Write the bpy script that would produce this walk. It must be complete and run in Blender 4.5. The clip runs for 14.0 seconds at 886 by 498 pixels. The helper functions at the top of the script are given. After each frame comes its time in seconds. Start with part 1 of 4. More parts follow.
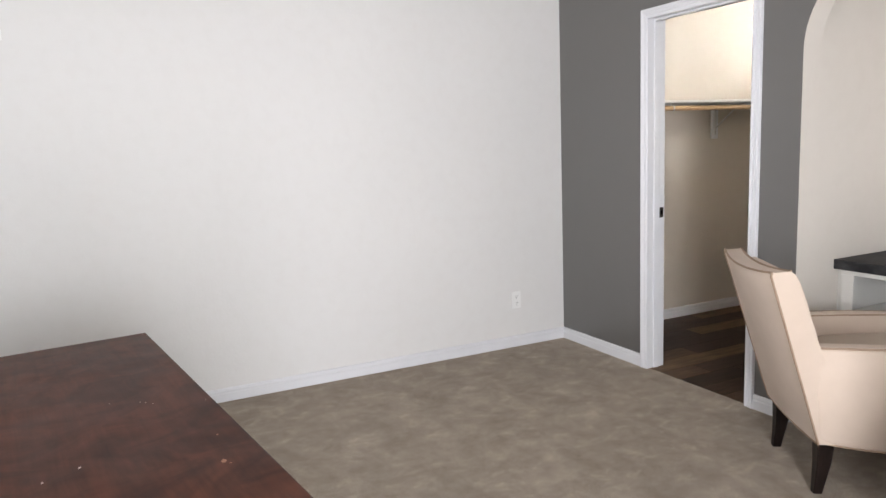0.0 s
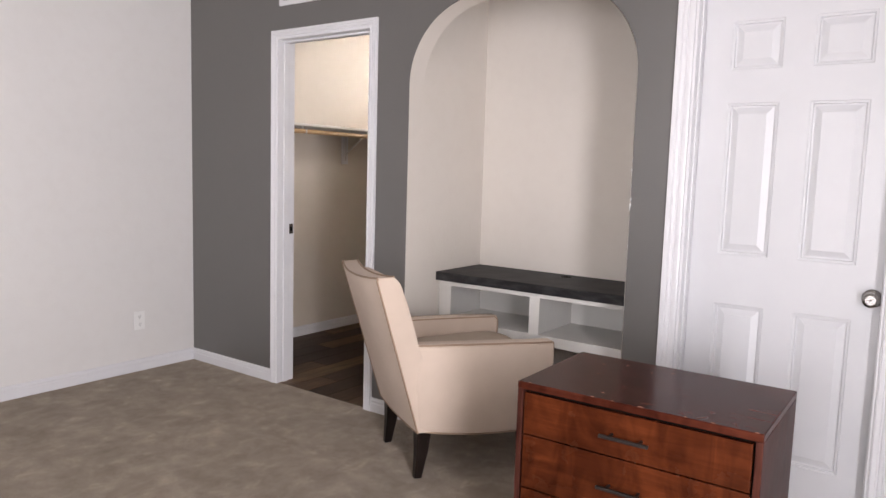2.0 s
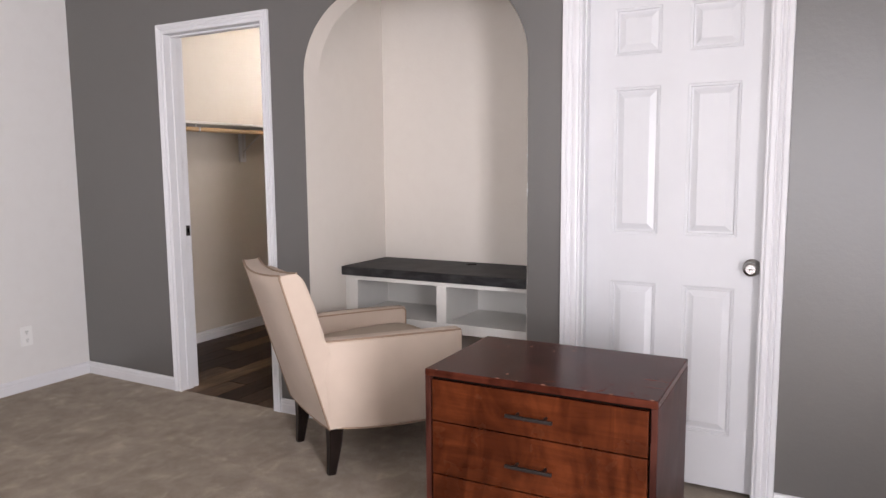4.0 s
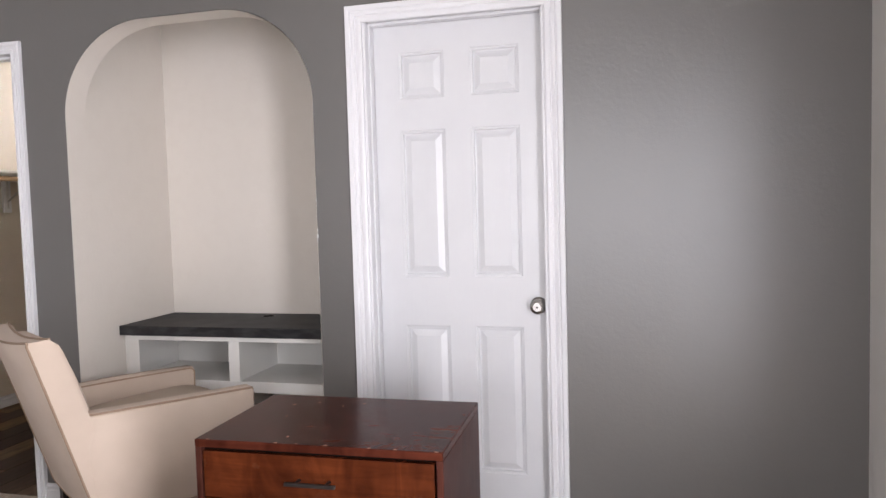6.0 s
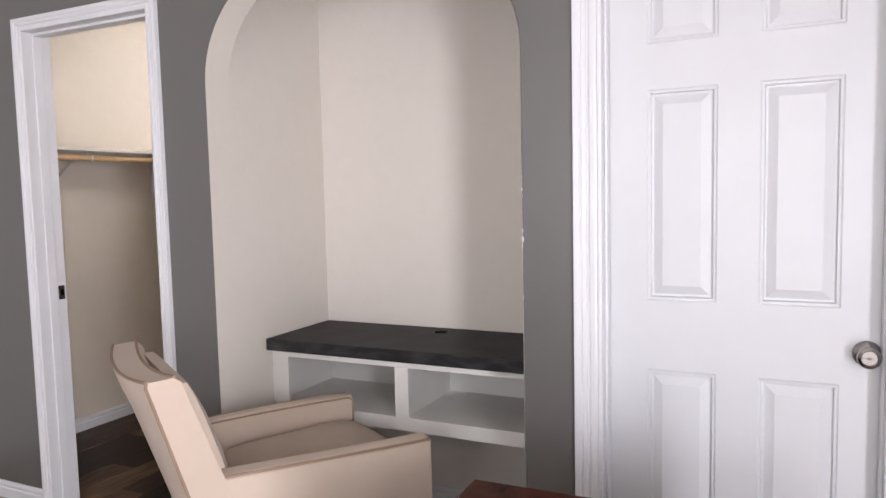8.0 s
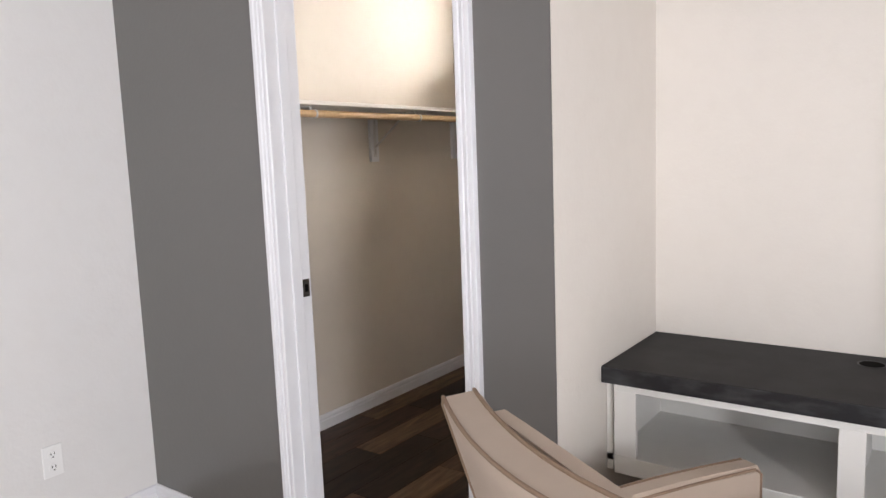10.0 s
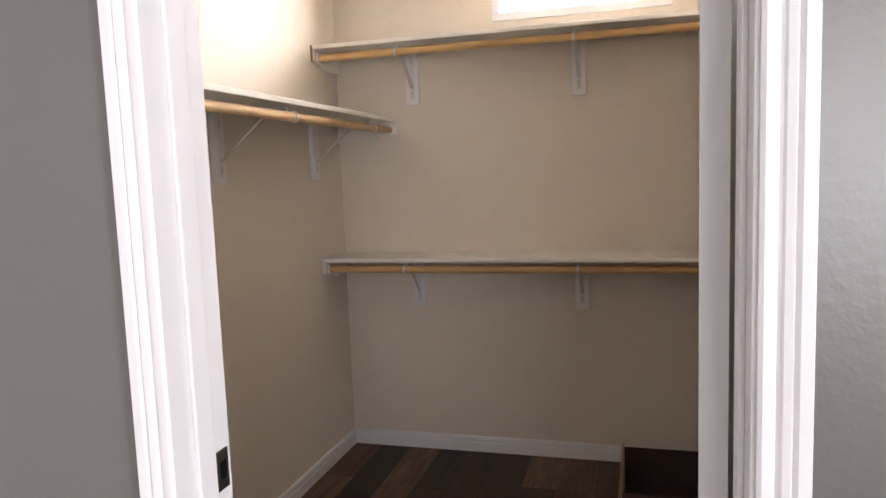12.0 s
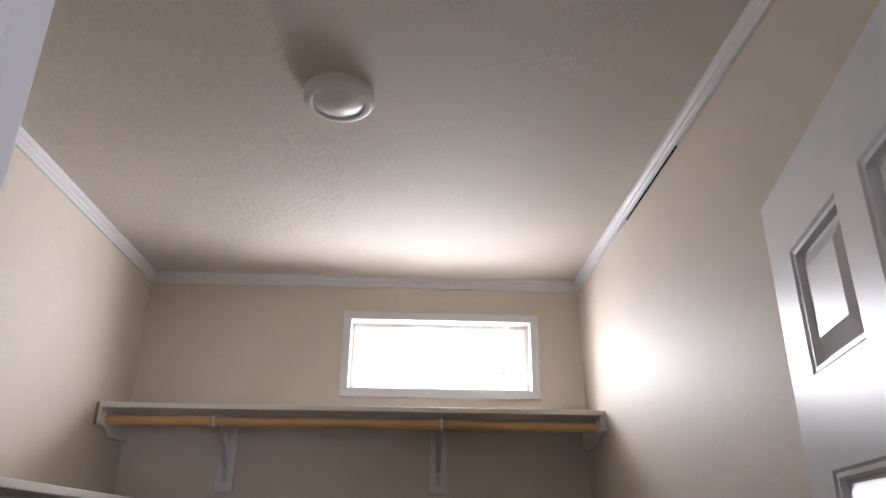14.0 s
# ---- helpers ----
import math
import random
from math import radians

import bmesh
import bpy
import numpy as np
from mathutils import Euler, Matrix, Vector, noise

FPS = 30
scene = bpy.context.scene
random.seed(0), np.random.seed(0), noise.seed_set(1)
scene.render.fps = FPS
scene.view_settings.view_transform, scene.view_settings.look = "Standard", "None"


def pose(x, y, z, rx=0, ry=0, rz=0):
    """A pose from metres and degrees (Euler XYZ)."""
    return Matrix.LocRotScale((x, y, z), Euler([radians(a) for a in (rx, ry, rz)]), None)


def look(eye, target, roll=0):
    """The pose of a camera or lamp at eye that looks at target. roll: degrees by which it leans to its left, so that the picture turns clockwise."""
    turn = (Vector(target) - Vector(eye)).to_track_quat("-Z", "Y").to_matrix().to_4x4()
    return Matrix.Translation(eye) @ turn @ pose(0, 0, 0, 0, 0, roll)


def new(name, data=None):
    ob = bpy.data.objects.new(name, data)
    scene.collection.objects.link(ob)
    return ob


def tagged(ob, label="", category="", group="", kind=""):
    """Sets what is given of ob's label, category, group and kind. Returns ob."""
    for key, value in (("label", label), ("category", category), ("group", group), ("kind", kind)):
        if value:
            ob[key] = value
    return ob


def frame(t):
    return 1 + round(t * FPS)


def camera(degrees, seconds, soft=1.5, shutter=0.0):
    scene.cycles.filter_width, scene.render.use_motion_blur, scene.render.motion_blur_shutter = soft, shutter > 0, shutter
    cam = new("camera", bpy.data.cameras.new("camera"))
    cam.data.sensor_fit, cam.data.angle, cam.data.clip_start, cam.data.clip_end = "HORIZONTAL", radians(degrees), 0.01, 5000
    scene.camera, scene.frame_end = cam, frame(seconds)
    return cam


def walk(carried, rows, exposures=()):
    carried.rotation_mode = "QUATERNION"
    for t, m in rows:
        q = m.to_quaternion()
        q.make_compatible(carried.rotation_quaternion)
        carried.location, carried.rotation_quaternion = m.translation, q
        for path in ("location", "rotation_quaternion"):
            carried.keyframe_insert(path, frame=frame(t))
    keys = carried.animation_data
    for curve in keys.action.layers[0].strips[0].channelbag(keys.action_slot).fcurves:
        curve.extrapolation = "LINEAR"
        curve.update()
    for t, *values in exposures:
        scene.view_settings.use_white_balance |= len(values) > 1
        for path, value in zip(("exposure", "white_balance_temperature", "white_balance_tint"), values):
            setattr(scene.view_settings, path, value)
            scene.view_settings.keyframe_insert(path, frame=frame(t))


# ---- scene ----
cam = camera(64.1, 14.0)

PATH = [
    (0, (3.987, -2.886, 1.386), (2.212, -2.013, 1.091), -2.3),
    (0.5, (3.981, -2.905, 1.36), (2.157, -2.126, 1.1), -0.1),
    (1, (3.995, -2.887, 1.362), (2.268, -1.913, 1.099), 1.7),
    (1.5, (4.044, -2.853, 1.327), (2.638, -1.45, 1.091), 1.9),
    (2, (4.089, -2.811, 1.306), (2.923, -1.201, 1.088), 1.7),
    (2.5, (4.113, -2.809, 1.297), (3.0, -1.161, 1.081), 1.5),
    (2.7, (4.119, -2.798, 1.309), (3.011, -1.151, 1.065), 0.7),
    (4.8, (4.115, -2.789, 1.287), (3.236, -1.005, 1.076), -0.9),
    (5, (4.125, -2.784, 1.292), (3.246, -0.999, 1.093), -1.4),
    (5.5, (4.168, -2.734, 1.306), (3.458, -0.871, 1.152), -2.0),
    (6, (4.196, -2.637, 1.29), (3.698, -0.704, 1.174), -1.6),
    (6.5, (4.077, -2.574, 1.27), (3.454, -0.682, 1.096), -1.0),
    (7, (3.886, -2.419, 1.289), (3.241, -0.538, 1.073), -2.9),
    (7.5, (3.77, -2.18, 1.297), (3.228, -0.266, 1.094), -3.2),
    (8, (3.671, -1.951, 1.331), (2.812, -0.152, 1.172), -1.3),
    (8.5, (3.509, -1.802, 1.304), (2.446, -0.126, 1.054), -0.8),
    (9, (3.193, -1.72, 1.329), (1.999, -0.138, 1.062), -0.7),
    (9.2, (3.074, -1.698, 1.327), (1.85, -0.14, 1.058), -0.9),
    (11.3, (1.814, -1.009, 1.39), (0.958, 0.788, 1.197), -3.0),
    (11.5, (1.703, -0.935, 1.378), (0.925, 0.898, 1.193), -2.3),
    (12, (1.439, -0.772, 1.357), (0.899, 1.141, 1.139), -2.1),
    (12.5, (1.302, -0.581, 1.387), (1.029, 1.394, 1.228), -1.5),
    (12.8, (1.263, -0.428, 1.421), (1.079, 1.564, 1.452), -0.6),
    (13, (1.258, -0.35, 1.438), (1.1, 1.635, 1.631), -0.2),
    (13.5, (1.165, -0.261, 1.494), (1.126, 1.64, 2.114), 1.2),
    (14, (1.080, -0.248, 1.509), (1.154, 1.597, 2.276), 0.6),
]
EXPO = [(0, -0.15, 6350, 7), (1.0, -0.15, 6400, 8), (1.5, -0.3, 6550, 12), (2.5, -0.4, 6600, 14), (5, -0.38, 6500, 14), (5.5, -0.25, 6500, 13), (6, -0.4, 6450, 12), (7, -0.25, 6350, 13), (7.5, -0.35, 6350, 12), (8.5, -0.35, 6500, 14), (9.2, -0.2, 6450, 11), (11.3, 0.08, 6350, 9), (12.5, 0.33, 6750, 15), (13, 0.0, 5850, 12), (13.5, -0.95, 5950, 14), (14, -1.0, 5950, 14)]
walk(cam, [(t, look(eye, target, roll)) for t, eye, target, roll in PATH], EXPO)

# tuned values
EAST_W, SOUTH_W, CLOSET_W, CLOSET_SIDE_W = 205.0, 138.0, 35.0, 1050.0
OPEN2 = 78.0
DRESSER_POSE = pose(1.532, -3.262, 0, 0, 0, 7.0)

# ---- world, large lights ----
world = bpy.data.worlds.new("sky")
scene.world = world
world.use_nodes = True
wn = world.node_tree.nodes
sky = wn.new("ShaderNodeTexSky")
sky.sky_type = "NISHITA"
sky.sun_disc = False
sky.sun_elevation, sky.sun_rotation = radians(50), radians(200)
wn["Background"].inputs["Strength"].default_value = 0.1
world.node_tree.links.new(sky.outputs["Color"], wn["Background"].inputs["Color"])


def area_lamp(name, m, sx, sy, watts, color):
    data = bpy.data.lights.new(name, "AREA")
    data.shape, data.size, data.size_y = "RECTANGLE", sx, sy
    data.energy, data.color = watts, color
    ob = new(name, data)
    ob.matrix_world = m
    return ob


# daylight in the bedroom window and in the closet window
area_lamp("bedroom_daylight", look((5.06, -2.75, 1.08), (0, -2.75, 1.08)), 0.78, 1.96, EAST_W, (0.955, 0.95, 1.0))
area_lamp("bedroom_daylight_south", look((3.6, -6.27, 1.25), (3.6, 0, 1.25)), 2.36, 2.26, SOUTH_W, (0.955, 0.95, 1.0))
area_lamp("closet_daylight", look((1.19, 2.69, 2.185), (0.77, 1.85, 1.845)), 0.66, 0.30, CLOSET_W, (1.0, 0.97, 0.94))
# unseen fill panel added outside, right of the window, to brighten the west side
area_lamp("closet_side_fill", look((2.45, 3.25, 1.95), (1.18, 2.46, 2.18)), 2.2, 1.5, CLOSET_SIDE_W, (1.0, 0.97, 0.94))


# ---- materials ----
def ramp(nt, src, stops):
    r = nt.nodes.new("ShaderNodeValToRGB")
    el = r.color_ramp.elements
    while len(el) < len(stops):
        el.new(0.5)
    for e, (p, c) in zip(el, stops):
        e.position, e.color = p, (*c, 1)
    nt.links.new(src, r.inputs["Fac"])
    return r.outputs["Color"]


def noise_tex(nt, scale, detail=4.0, stretch=(1, 1, 1), rough=0.55, coord="Object", warp=0.0):
    tc = nt.nodes.new("ShaderNodeTexCoord")
    mp = nt.nodes.new("ShaderNodeMapping")
    mp.inputs["Scale"].default_value = stretch
    nt.links.new(tc.outputs[coord], mp.inputs["Vector"])
    n = nt.nodes.new("ShaderNodeTexNoise")
    n.inputs["Scale"].default_value = scale
    n.inputs["Detail"].default_value = detail
    n.inputs["Roughness"].default_value = rough
    n.inputs["Distortion"].default_value = warp
    nt.links.new(mp.outputs["Vector"], n.inputs["Vector"])
    return n.outputs["Fac"]


def mix_color(nt, fac, a, b, mode="MIX"):
    m = nt.nodes.new("ShaderNodeMix")
    m.data_type, m.blend_type = "RGBA", mode
    for sock, v in ((m.inputs[0], fac), (m.inputs[6], a), (m.inputs[7], b)):
        if isinstance(v, bpy.types.NodeSocket):
            nt.links.new(v, sock)
        elif isinstance(v, tuple):
            sock.default_value = (*v, 1)
        else:
            sock.default_value = v
    return m.outputs[2]


def bump(nt, height, strength, distance, bsdf, normal=None):
    b = nt.nodes.new("ShaderNodeBump")
    b.inputs["Strength"].default_value = strength
    b.inputs["Distance"].default_value = distance
    nt.links.new(height, b.inputs["Height"])
    if normal is not None:
        nt.links.new(normal, b.inputs["Normal"])
    nt.links.new(b.outputs["Normal"], bsdf.inputs["Normal"])
    return b.outputs["Normal"]


def material(name, color, rough=0.5, metal=0.0, spec=0.5):
    m = bpy.data.materials.new(name)
    m.use_nodes = True
    b = m.node_tree.nodes["Principled BSDF"]
    b.inputs["Base Color"].default_value = (*color, 1)
    b.inputs["Roughness"].default_value = rough
    b.inputs["Metallic"].default_value = metal
    b.inputs["Specular IOR Level"].default_value = spec
    return m, m.node_tree, b


def tint(c, k):
    return tuple(min(1.0, v * k) for v in c)


def painted_wall(name, color, rough=0.55, peel=0.2, spec=0.4):
    m, nt, b = material(name, color, rough, spec=spec)
    big = noise_tex(nt, 0.9, 3)
    c = ramp(nt, big, [(0.3, tint(color, 0.985)), (0.7, tint(color, 1.015))])
    scuff = ramp(nt, noise_tex(nt, 14, 5), [(0.35, (0.985, 0.983, 0.98)), (0.55, (1, 1, 1))])
    nt.links.new(mix_color(nt, 1.0, c, scuff, "MULTIPLY"), b.inputs["Base Color"])
    n1 = bump(nt, noise_tex(nt, 55, 3), peel, 0.004, b)
    bump(nt, noise_tex(nt, 190, 2), peel * 0.6, 0.0015, b, n1)
    return m


def wood(name, light, dark, axis=0, rough=0.3, chips=0.0, band=6.0, depth=0.85, spec=0.13):
    m, nt, b = material(name, light, rough, spec=spec)
    st = [9, 9, 9]
    st[axis] = 0.9
    grain = ramp(nt, noise_tex(nt, 4.0, 8, tuple(st), 0.65, warp=0.4), [(0.3, dark), (0.62, light)])
    wide = ramp(nt, noise_tex(nt, band, 3, (1.3, 1.0, 0.45), warp=1.4), [(0.35, (0.42, 0.38, 0.38)), (0.65, (1.15, 1.15, 1.15))])
    c = mix_color(nt, depth, grain, wide, "MULTIPLY")
    if chips:
        spot = ramp(nt, noise_tex(nt, 42, 2, (1, 1.6, 1)), [(chips, (0, 0, 0)), (chips + 0.012, (1, 1, 1))])
        gate = ramp(nt, noise_tex(nt, 5, 2), [(0.5, (0, 0, 0)), (0.55, (0.75, 0.75, 0.75))])
        c = mix_color(nt, mix_color(nt, 1.0, spot, gate, "MULTIPLY"), c, (0.42, 0.25, 0.16))
    nt.links.new(c, b.inputs["Base Color"])
    rr = ramp(nt, noise_tex(nt, 7, 5), [(0.3, (rough * 0.92,) * 3), (0.7, (rough * 1.12,) * 3)])
    nt.links.new(rr, b.inputs["Roughness"])
    bump(nt, noise_tex(nt, 30, 4, tuple(st)), 0.08, 0.001, b)
    return m


MAT_WALL = painted_wall("wall_paint_offwhite", (0.73, 0.712, 0.69))
MAT_CLOSET = painted_wall("wall_paint_cream", (0.67, 0.60, 0.515))
MAT_GREY = painted_wall("wall_paint_grey", (0.116, 0.110, 0.103), 0.34, 0.14, 0.95)
MAT_NICHE = painted_wall("wall_paint_niche", (0.72, 0.67, 0.61))
# unseen bedroom ceiling, coloured darker than the walls so less light bounces
MAT_CEIL_ROOM = painted_wall("bedroom_ceiling_low_bounce", (0.46, 0.44, 0.415), 0.7, 0.3)
MAT_CEIL = painted_wall("ceiling_paint", (0.62, 0.565, 0.505), 0.7, 0.5)


def white_paint(name, color, rough, grain=0.0):
    m, nt, b = material(name, color, rough)
    c = ramp(nt, noise_tex(nt, 6, 5), [(0.25, tint(color, 0.96)), (0.6, color)])
    nt.links.new(c, b.inputs["Base Color"])
    if grain:
        bump(nt, noise_tex(nt, 60, 5, (1, 1, 0.06), warp=0.5), grain, 0.002, b)
    else:
        bump(nt, noise_tex(nt, 90, 3), 0.02, 0.001, b)
    return m


MAT_TRIM = white_paint("trim_white_gloss", (0.73, 0.725, 0.74), 0.32)
MAT_DOOR = white_paint("door_white_woodgrain", (0.66, 0.66, 0.675), 0.33, 0.22)
MAT_CABINET = white_paint("cabinet_white_paint", (0.79, 0.77, 0.73), 0.4)
MAT_SHELF = white_paint("shelf_white_paint", (0.78, 0.75, 0.70), 0.4)
MAT_PLASTIC = material("white_plastic", (0.82, 0.81, 0.79), 0.35)[0]
MAT_SLOT = material("dark_slot", (0.006, 0.0055, 0.005), 0.9, spec=0.05)[0]
MAT_NICKEL = material("satin_nickel", (0.38, 0.36, 0.345), 0.24, 1.0)[0]
MAT_STEEL = material("painted_steel", (0.50, 0.48, 0.46), 0.45)[0]
MAT_STRAP = material("white_enamelled_steel", (0.66, 0.645, 0.63), 0.35)[0]
MAT_BRONZE = material("dark_bronze", (0.10, 0.085, 0.075), 0.35, 0.9)[0]
MAT_HANDLE = material("dark_bronze_handle", (0.045, 0.038, 0.035), 0.38, 0.8)[0]
MAT_LEG = wood("espresso_leg_wood", (0.018, 0.012, 0.01), (0.008, 0.006, 0.005), 2, 0.3)
MAT_DRESSER = wood("cherry_veneer_top", (0.078, 0.020, 0.011), (0.044, 0.011, 0.006), 0, 0.20, 0.80, spec=0.06)
MAT_WORN_TOP = wood("worn_cherry_veneer_top", (0.078, 0.024, 0.013), (0.040, 0.012, 0.006), 0, 0.42, 0.80)
MAT_DRAWER = wood("cherry_veneer_drawer", (0.088, 0.021, 0.007), (0.052, 0.012, 0.004), 0, 0.26, 0.78, 9.0, 0.8, 0.08)
MAT_SIDE = wood("cherry_veneer_side", (0.070, 0.023, 0.016), (0.042, 0.013, 0.009), 2, 0.33, 0.735, spec=0.08)
MAT_ROD = wood("pine_rod", (0.62, 0.40, 0.19), (0.54, 0.33, 0.15), 0, 0.45, depth=0.12)
MAT_ROD_Y = wood("pine_rod_side", (0.62, 0.42, 0.24), (0.54, 0.35, 0.19), 1, 0.45, depth=0.12)
MAT_RAW = wood("raw_board_end", (0.45, 0.30, 0.17), (0.30, 0.19, 0.10), 0, 0.6)

MAT_DESK, nt, b = material("black_laminate", (0.026, 0.025, 0.027), 0.46, spec=0.1)
nt.links.new(ramp(nt, noise_tex(nt, 7, 6), [(0.3, (0.013, 0.0125, 0.0135)), (0.65, (0.018, 0.0172, 0.0185)), (0.8, (0.034, 0.033, 0.033))]), b.inputs["Base Color"])
nt.links.new(ramp(nt, noise_tex(nt, 11, 5), [(0.3, (0.43,) * 3), (0.7, (0.48,) * 3)]), b.inputs["Roughness"])
bump(nt, noise_tex(nt, 240, 2), 0.15, 0.0008, b)

MAT_DESK_EDGE, nt, b = material("black_laminate_scuffed_edge", (0.014, 0.014, 0.016), 0.38)
nt.links.new(ramp(nt, noise_tex(nt, 22, 7, (0.5, 1, 1.6)), [(0.45, (0.011, 0.011, 0.013)), (0.7, (0.05, 0.05, 0.052))]), b.inputs["Base Color"])

MAT_CARPET, nt, b = material("cut_pile_carpet", (0.25, 0.215, 0.17), 0.95, spec=0.1)
patch = ramp(nt, noise_tex(nt, 4.5, 10, (1, 1.25, 1), 0.75, warp=0.35), [(0.36, (0.31, 0.258, 0.203)), (0.50, (0.375, 0.316, 0.252)), (0.64, (0.46, 0.393, 0.32))])
brushed = ramp(nt, noise_tex(nt, 11, 8, (1.3, 0.8, 1), 0.7, warp=0.5), [(0.42, (0.91, 0.905, 0.90)), (0.57, (1.02, 1.02, 1.02)), (0.66, (1.25, 1.25, 1.24))])
patch = mix_color(nt, 1.0, patch, brushed, "MULTIPLY")
fleck = ramp(nt, noise_tex(nt, 260, 3), [(0.3, (0.70, 0.68, 0.66)), (0.7, (1.22, 1.2, 1.18))])
nt.links.new(mix_color(nt, 1.0, patch, fleck, "MULTIPLY"), b.inputs["Base Color"])
n1 = bump(nt, noise_tex(nt, 420, 3), 0.9, 0.006, b)
bump(nt, noise_tex(nt, 9, 4), 0.35, 0.02, b, n1)
b.inputs["Sheen Weight"].default_value = 0.15

MAT_FABRIC, nt, b = material("cream_upholstery", (0.60, 0.485, 0.375), 0.75, spec=0.25)
nt.links.new(ramp(nt, noise_tex(nt, 5, 5), [(0.3, (0.54, 0.435, 0.35)), (0.7, (0.60, 0.488, 0.397))]), b.inputs["Base Color"])
n1 = bump(nt, noise_tex(nt, 500, 2), 0.25, 0.001, b)
bump(nt, noise_tex(nt, 6, 3), 0.2, 0.012, b, n1)
b.inputs["Sheen Weight"].default_value = 0.1
MAT_SEAT, nt, b = material("taupe_seat_upholstery", (0.42, 0.335, 0.255), 0.8, spec=0.2)
nt.links.new(ramp(nt, noise_tex(nt, 5, 5), [(0.3, (0.43, 0.35, 0.28)), (0.7, (0.48, 0.40, 0.325))]), b.inputs["Base Color"])
bump(nt, noise_tex(nt, 500, 2), 0.25, 0.001, b)
MAT_PIPING = material("tan_piping", (0.30, 0.205, 0.14), 0.7)[0]

MAT_CARD, nt, b = material("corrugated_cardboard", (0.42, 0.28, 0.17), 0.85)
nt.links.new(ramp(nt, noise_tex(nt, 12, 5, (1, 1, 6)), [(0.3, (0.36, 0.235, 0.14)), (0.7, (0.46, 0.31, 0.19))]), b.inputs["Base Color"])
bump(nt, noise_tex(nt, 40, 3, (6, 6, 0.5)), 0.2, 0.001, b)

MAT_PLANK, nt, b = material("walnut_vinyl_plank", (0.10, 0.06, 0.035), 0.48, spec=0.25)
oi = nt.nodes.new("ShaderNodeObjectInfo")
base = ramp(nt, oi.outputs["Random"], [(0.0, (0.024, 0.013, 0.008)), (0.35, (0.050, 0.027, 0.016)), (0.6, (0.16, 0.095, 0.052)), (0.8, (0.075, 0.042, 0.025)), (1.0, (0.030, 0.017, 0.010))])
shift = nt.nodes.new("ShaderNodeCombineXYZ")
mul = nt.nodes.new("ShaderNodeMath")
mul.operation = "MULTIPLY"
mul.inputs[1].default_value = 37.0
nt.links.new(oi.outputs["Random"], mul.inputs[0])
nt.links.new(mul.outputs[0], shift.inputs["Z"])
tc = nt.nodes.new("ShaderNodeTexCoord")
add = nt.nodes.new("ShaderNodeVectorMath")
nt.links.new(tc.outputs["Object"], add.inputs[0])
nt.links.new(shift.outputs[0], add.inputs[1])
for sc, lo, hi, st in ((5.0, 0.5, 1.35, (6, 0.9, 1)), (30.0, 0.75, 1.15, (5, 0.35, 1))):
    mp = nt.nodes.new("ShaderNodeMapping")
    mp.inputs["Scale"].default_value = st
    nt.links.new(add.outputs[0], mp.inputs["Vector"])
    n = nt.nodes.new("ShaderNodeTexNoise")
    n.inputs["Scale"].default_value, n.inputs["Detail"].default_value = sc, 6
    n.inputs["Distortion"].default_value = 0.8
    nt.links.new(mp.outputs["Vector"], n.inputs["Vector"])
    base = mix_color(nt, 1.0, base, ramp(nt, n.outputs["Fac"], [(0.3, (lo,) * 3), (0.7, (hi,) * 3)]), "MULTIPLY")
nt.links.new(base, b.inputs["Base Color"])
bump(nt, n.outputs["Fac"], 0.1, 0.001, b)

MAT_GLASS, nt, b = material("window_glass", (1, 1, 1), 0.02)
b.inputs["Transmission Weight"].default_value = 1.0
b.inputs["IOR"].default_value = 1.1
MAT_DIFFUSER = material("lamp_lens_plastic", (0.85, 0.83, 0.80), 0.25)[0]
MAT_STICKER = material("orange_sticker", (1.0, 0.60, 0.42), 0.9)[0]
MAT_STICKER.node_tree.nodes["Principled BSDF"].inputs["Transmission Weight"].default_value = 0.9
MAT_VINYL = material("white_vinyl_sash", (0.84, 0.84, 0.85), 0.4)[0]
MAT_GROUND, nt, b = material("pale_gravel", (0.45, 0.40, 0.33), 0.9)
nt.links.new(ramp(nt, noise_tex(nt, 3, 6), [(0.3, (0.36, 0.32, 0.26)), (0.7, (0.52, 0.47, 0.40))]), b.inputs["Base Color"])


# ---- mesh helpers ----
def add_box(bm, lo, hi, bevel=0.0, m=None, seg=2):
    r = bmesh.ops.create_cube(bm, size=1.0)
    vs = r["verts"]
    s = [h - l for l, h in zip(lo, hi)]
    c = [(h + l) / 2 for l, h in zip(lo, hi)]
    for v in vs:
        v.co = Vector((v.co.x * s[0] + c[0], v.co.y * s[1] + c[1], v.co.z * s[2] + c[2]))
        if m is not None:
            v.co = m @ v.co
    if bevel:
        edges = list({e for v in vs for e in v.link_edges})
        bmesh.ops.bevel(bm, geom=edges, offset=bevel, segments=seg, affect="EDGES", profile=0.5)
    return bm


def box(lo, hi, bevel=0.0, seg=2):
    return add_box(bmesh.new(), lo, hi, bevel, None, seg)


def loft(rings, bm=None, close=True):
    """Skin a list of closed rings with the same count of points, and cap both ends."""
    bm = bm or bmesh.new()
    vr = [[bm.verts.new(p) for p in r] for r in rings]
    n = len(rings[0])
    for a, c in zip(vr, vr[1:]):
        for i in range(n):
            j = (i + 1) % n
            bm.faces.new((a[i], a[j], c[j], c[i]))
    if close:
        bm.faces.new(vr[0][::-1])
        bm.faces.new(vr[-1])
    bmesh.ops.recalc_face_normals(bm, faces=bm.faces)
    return bm


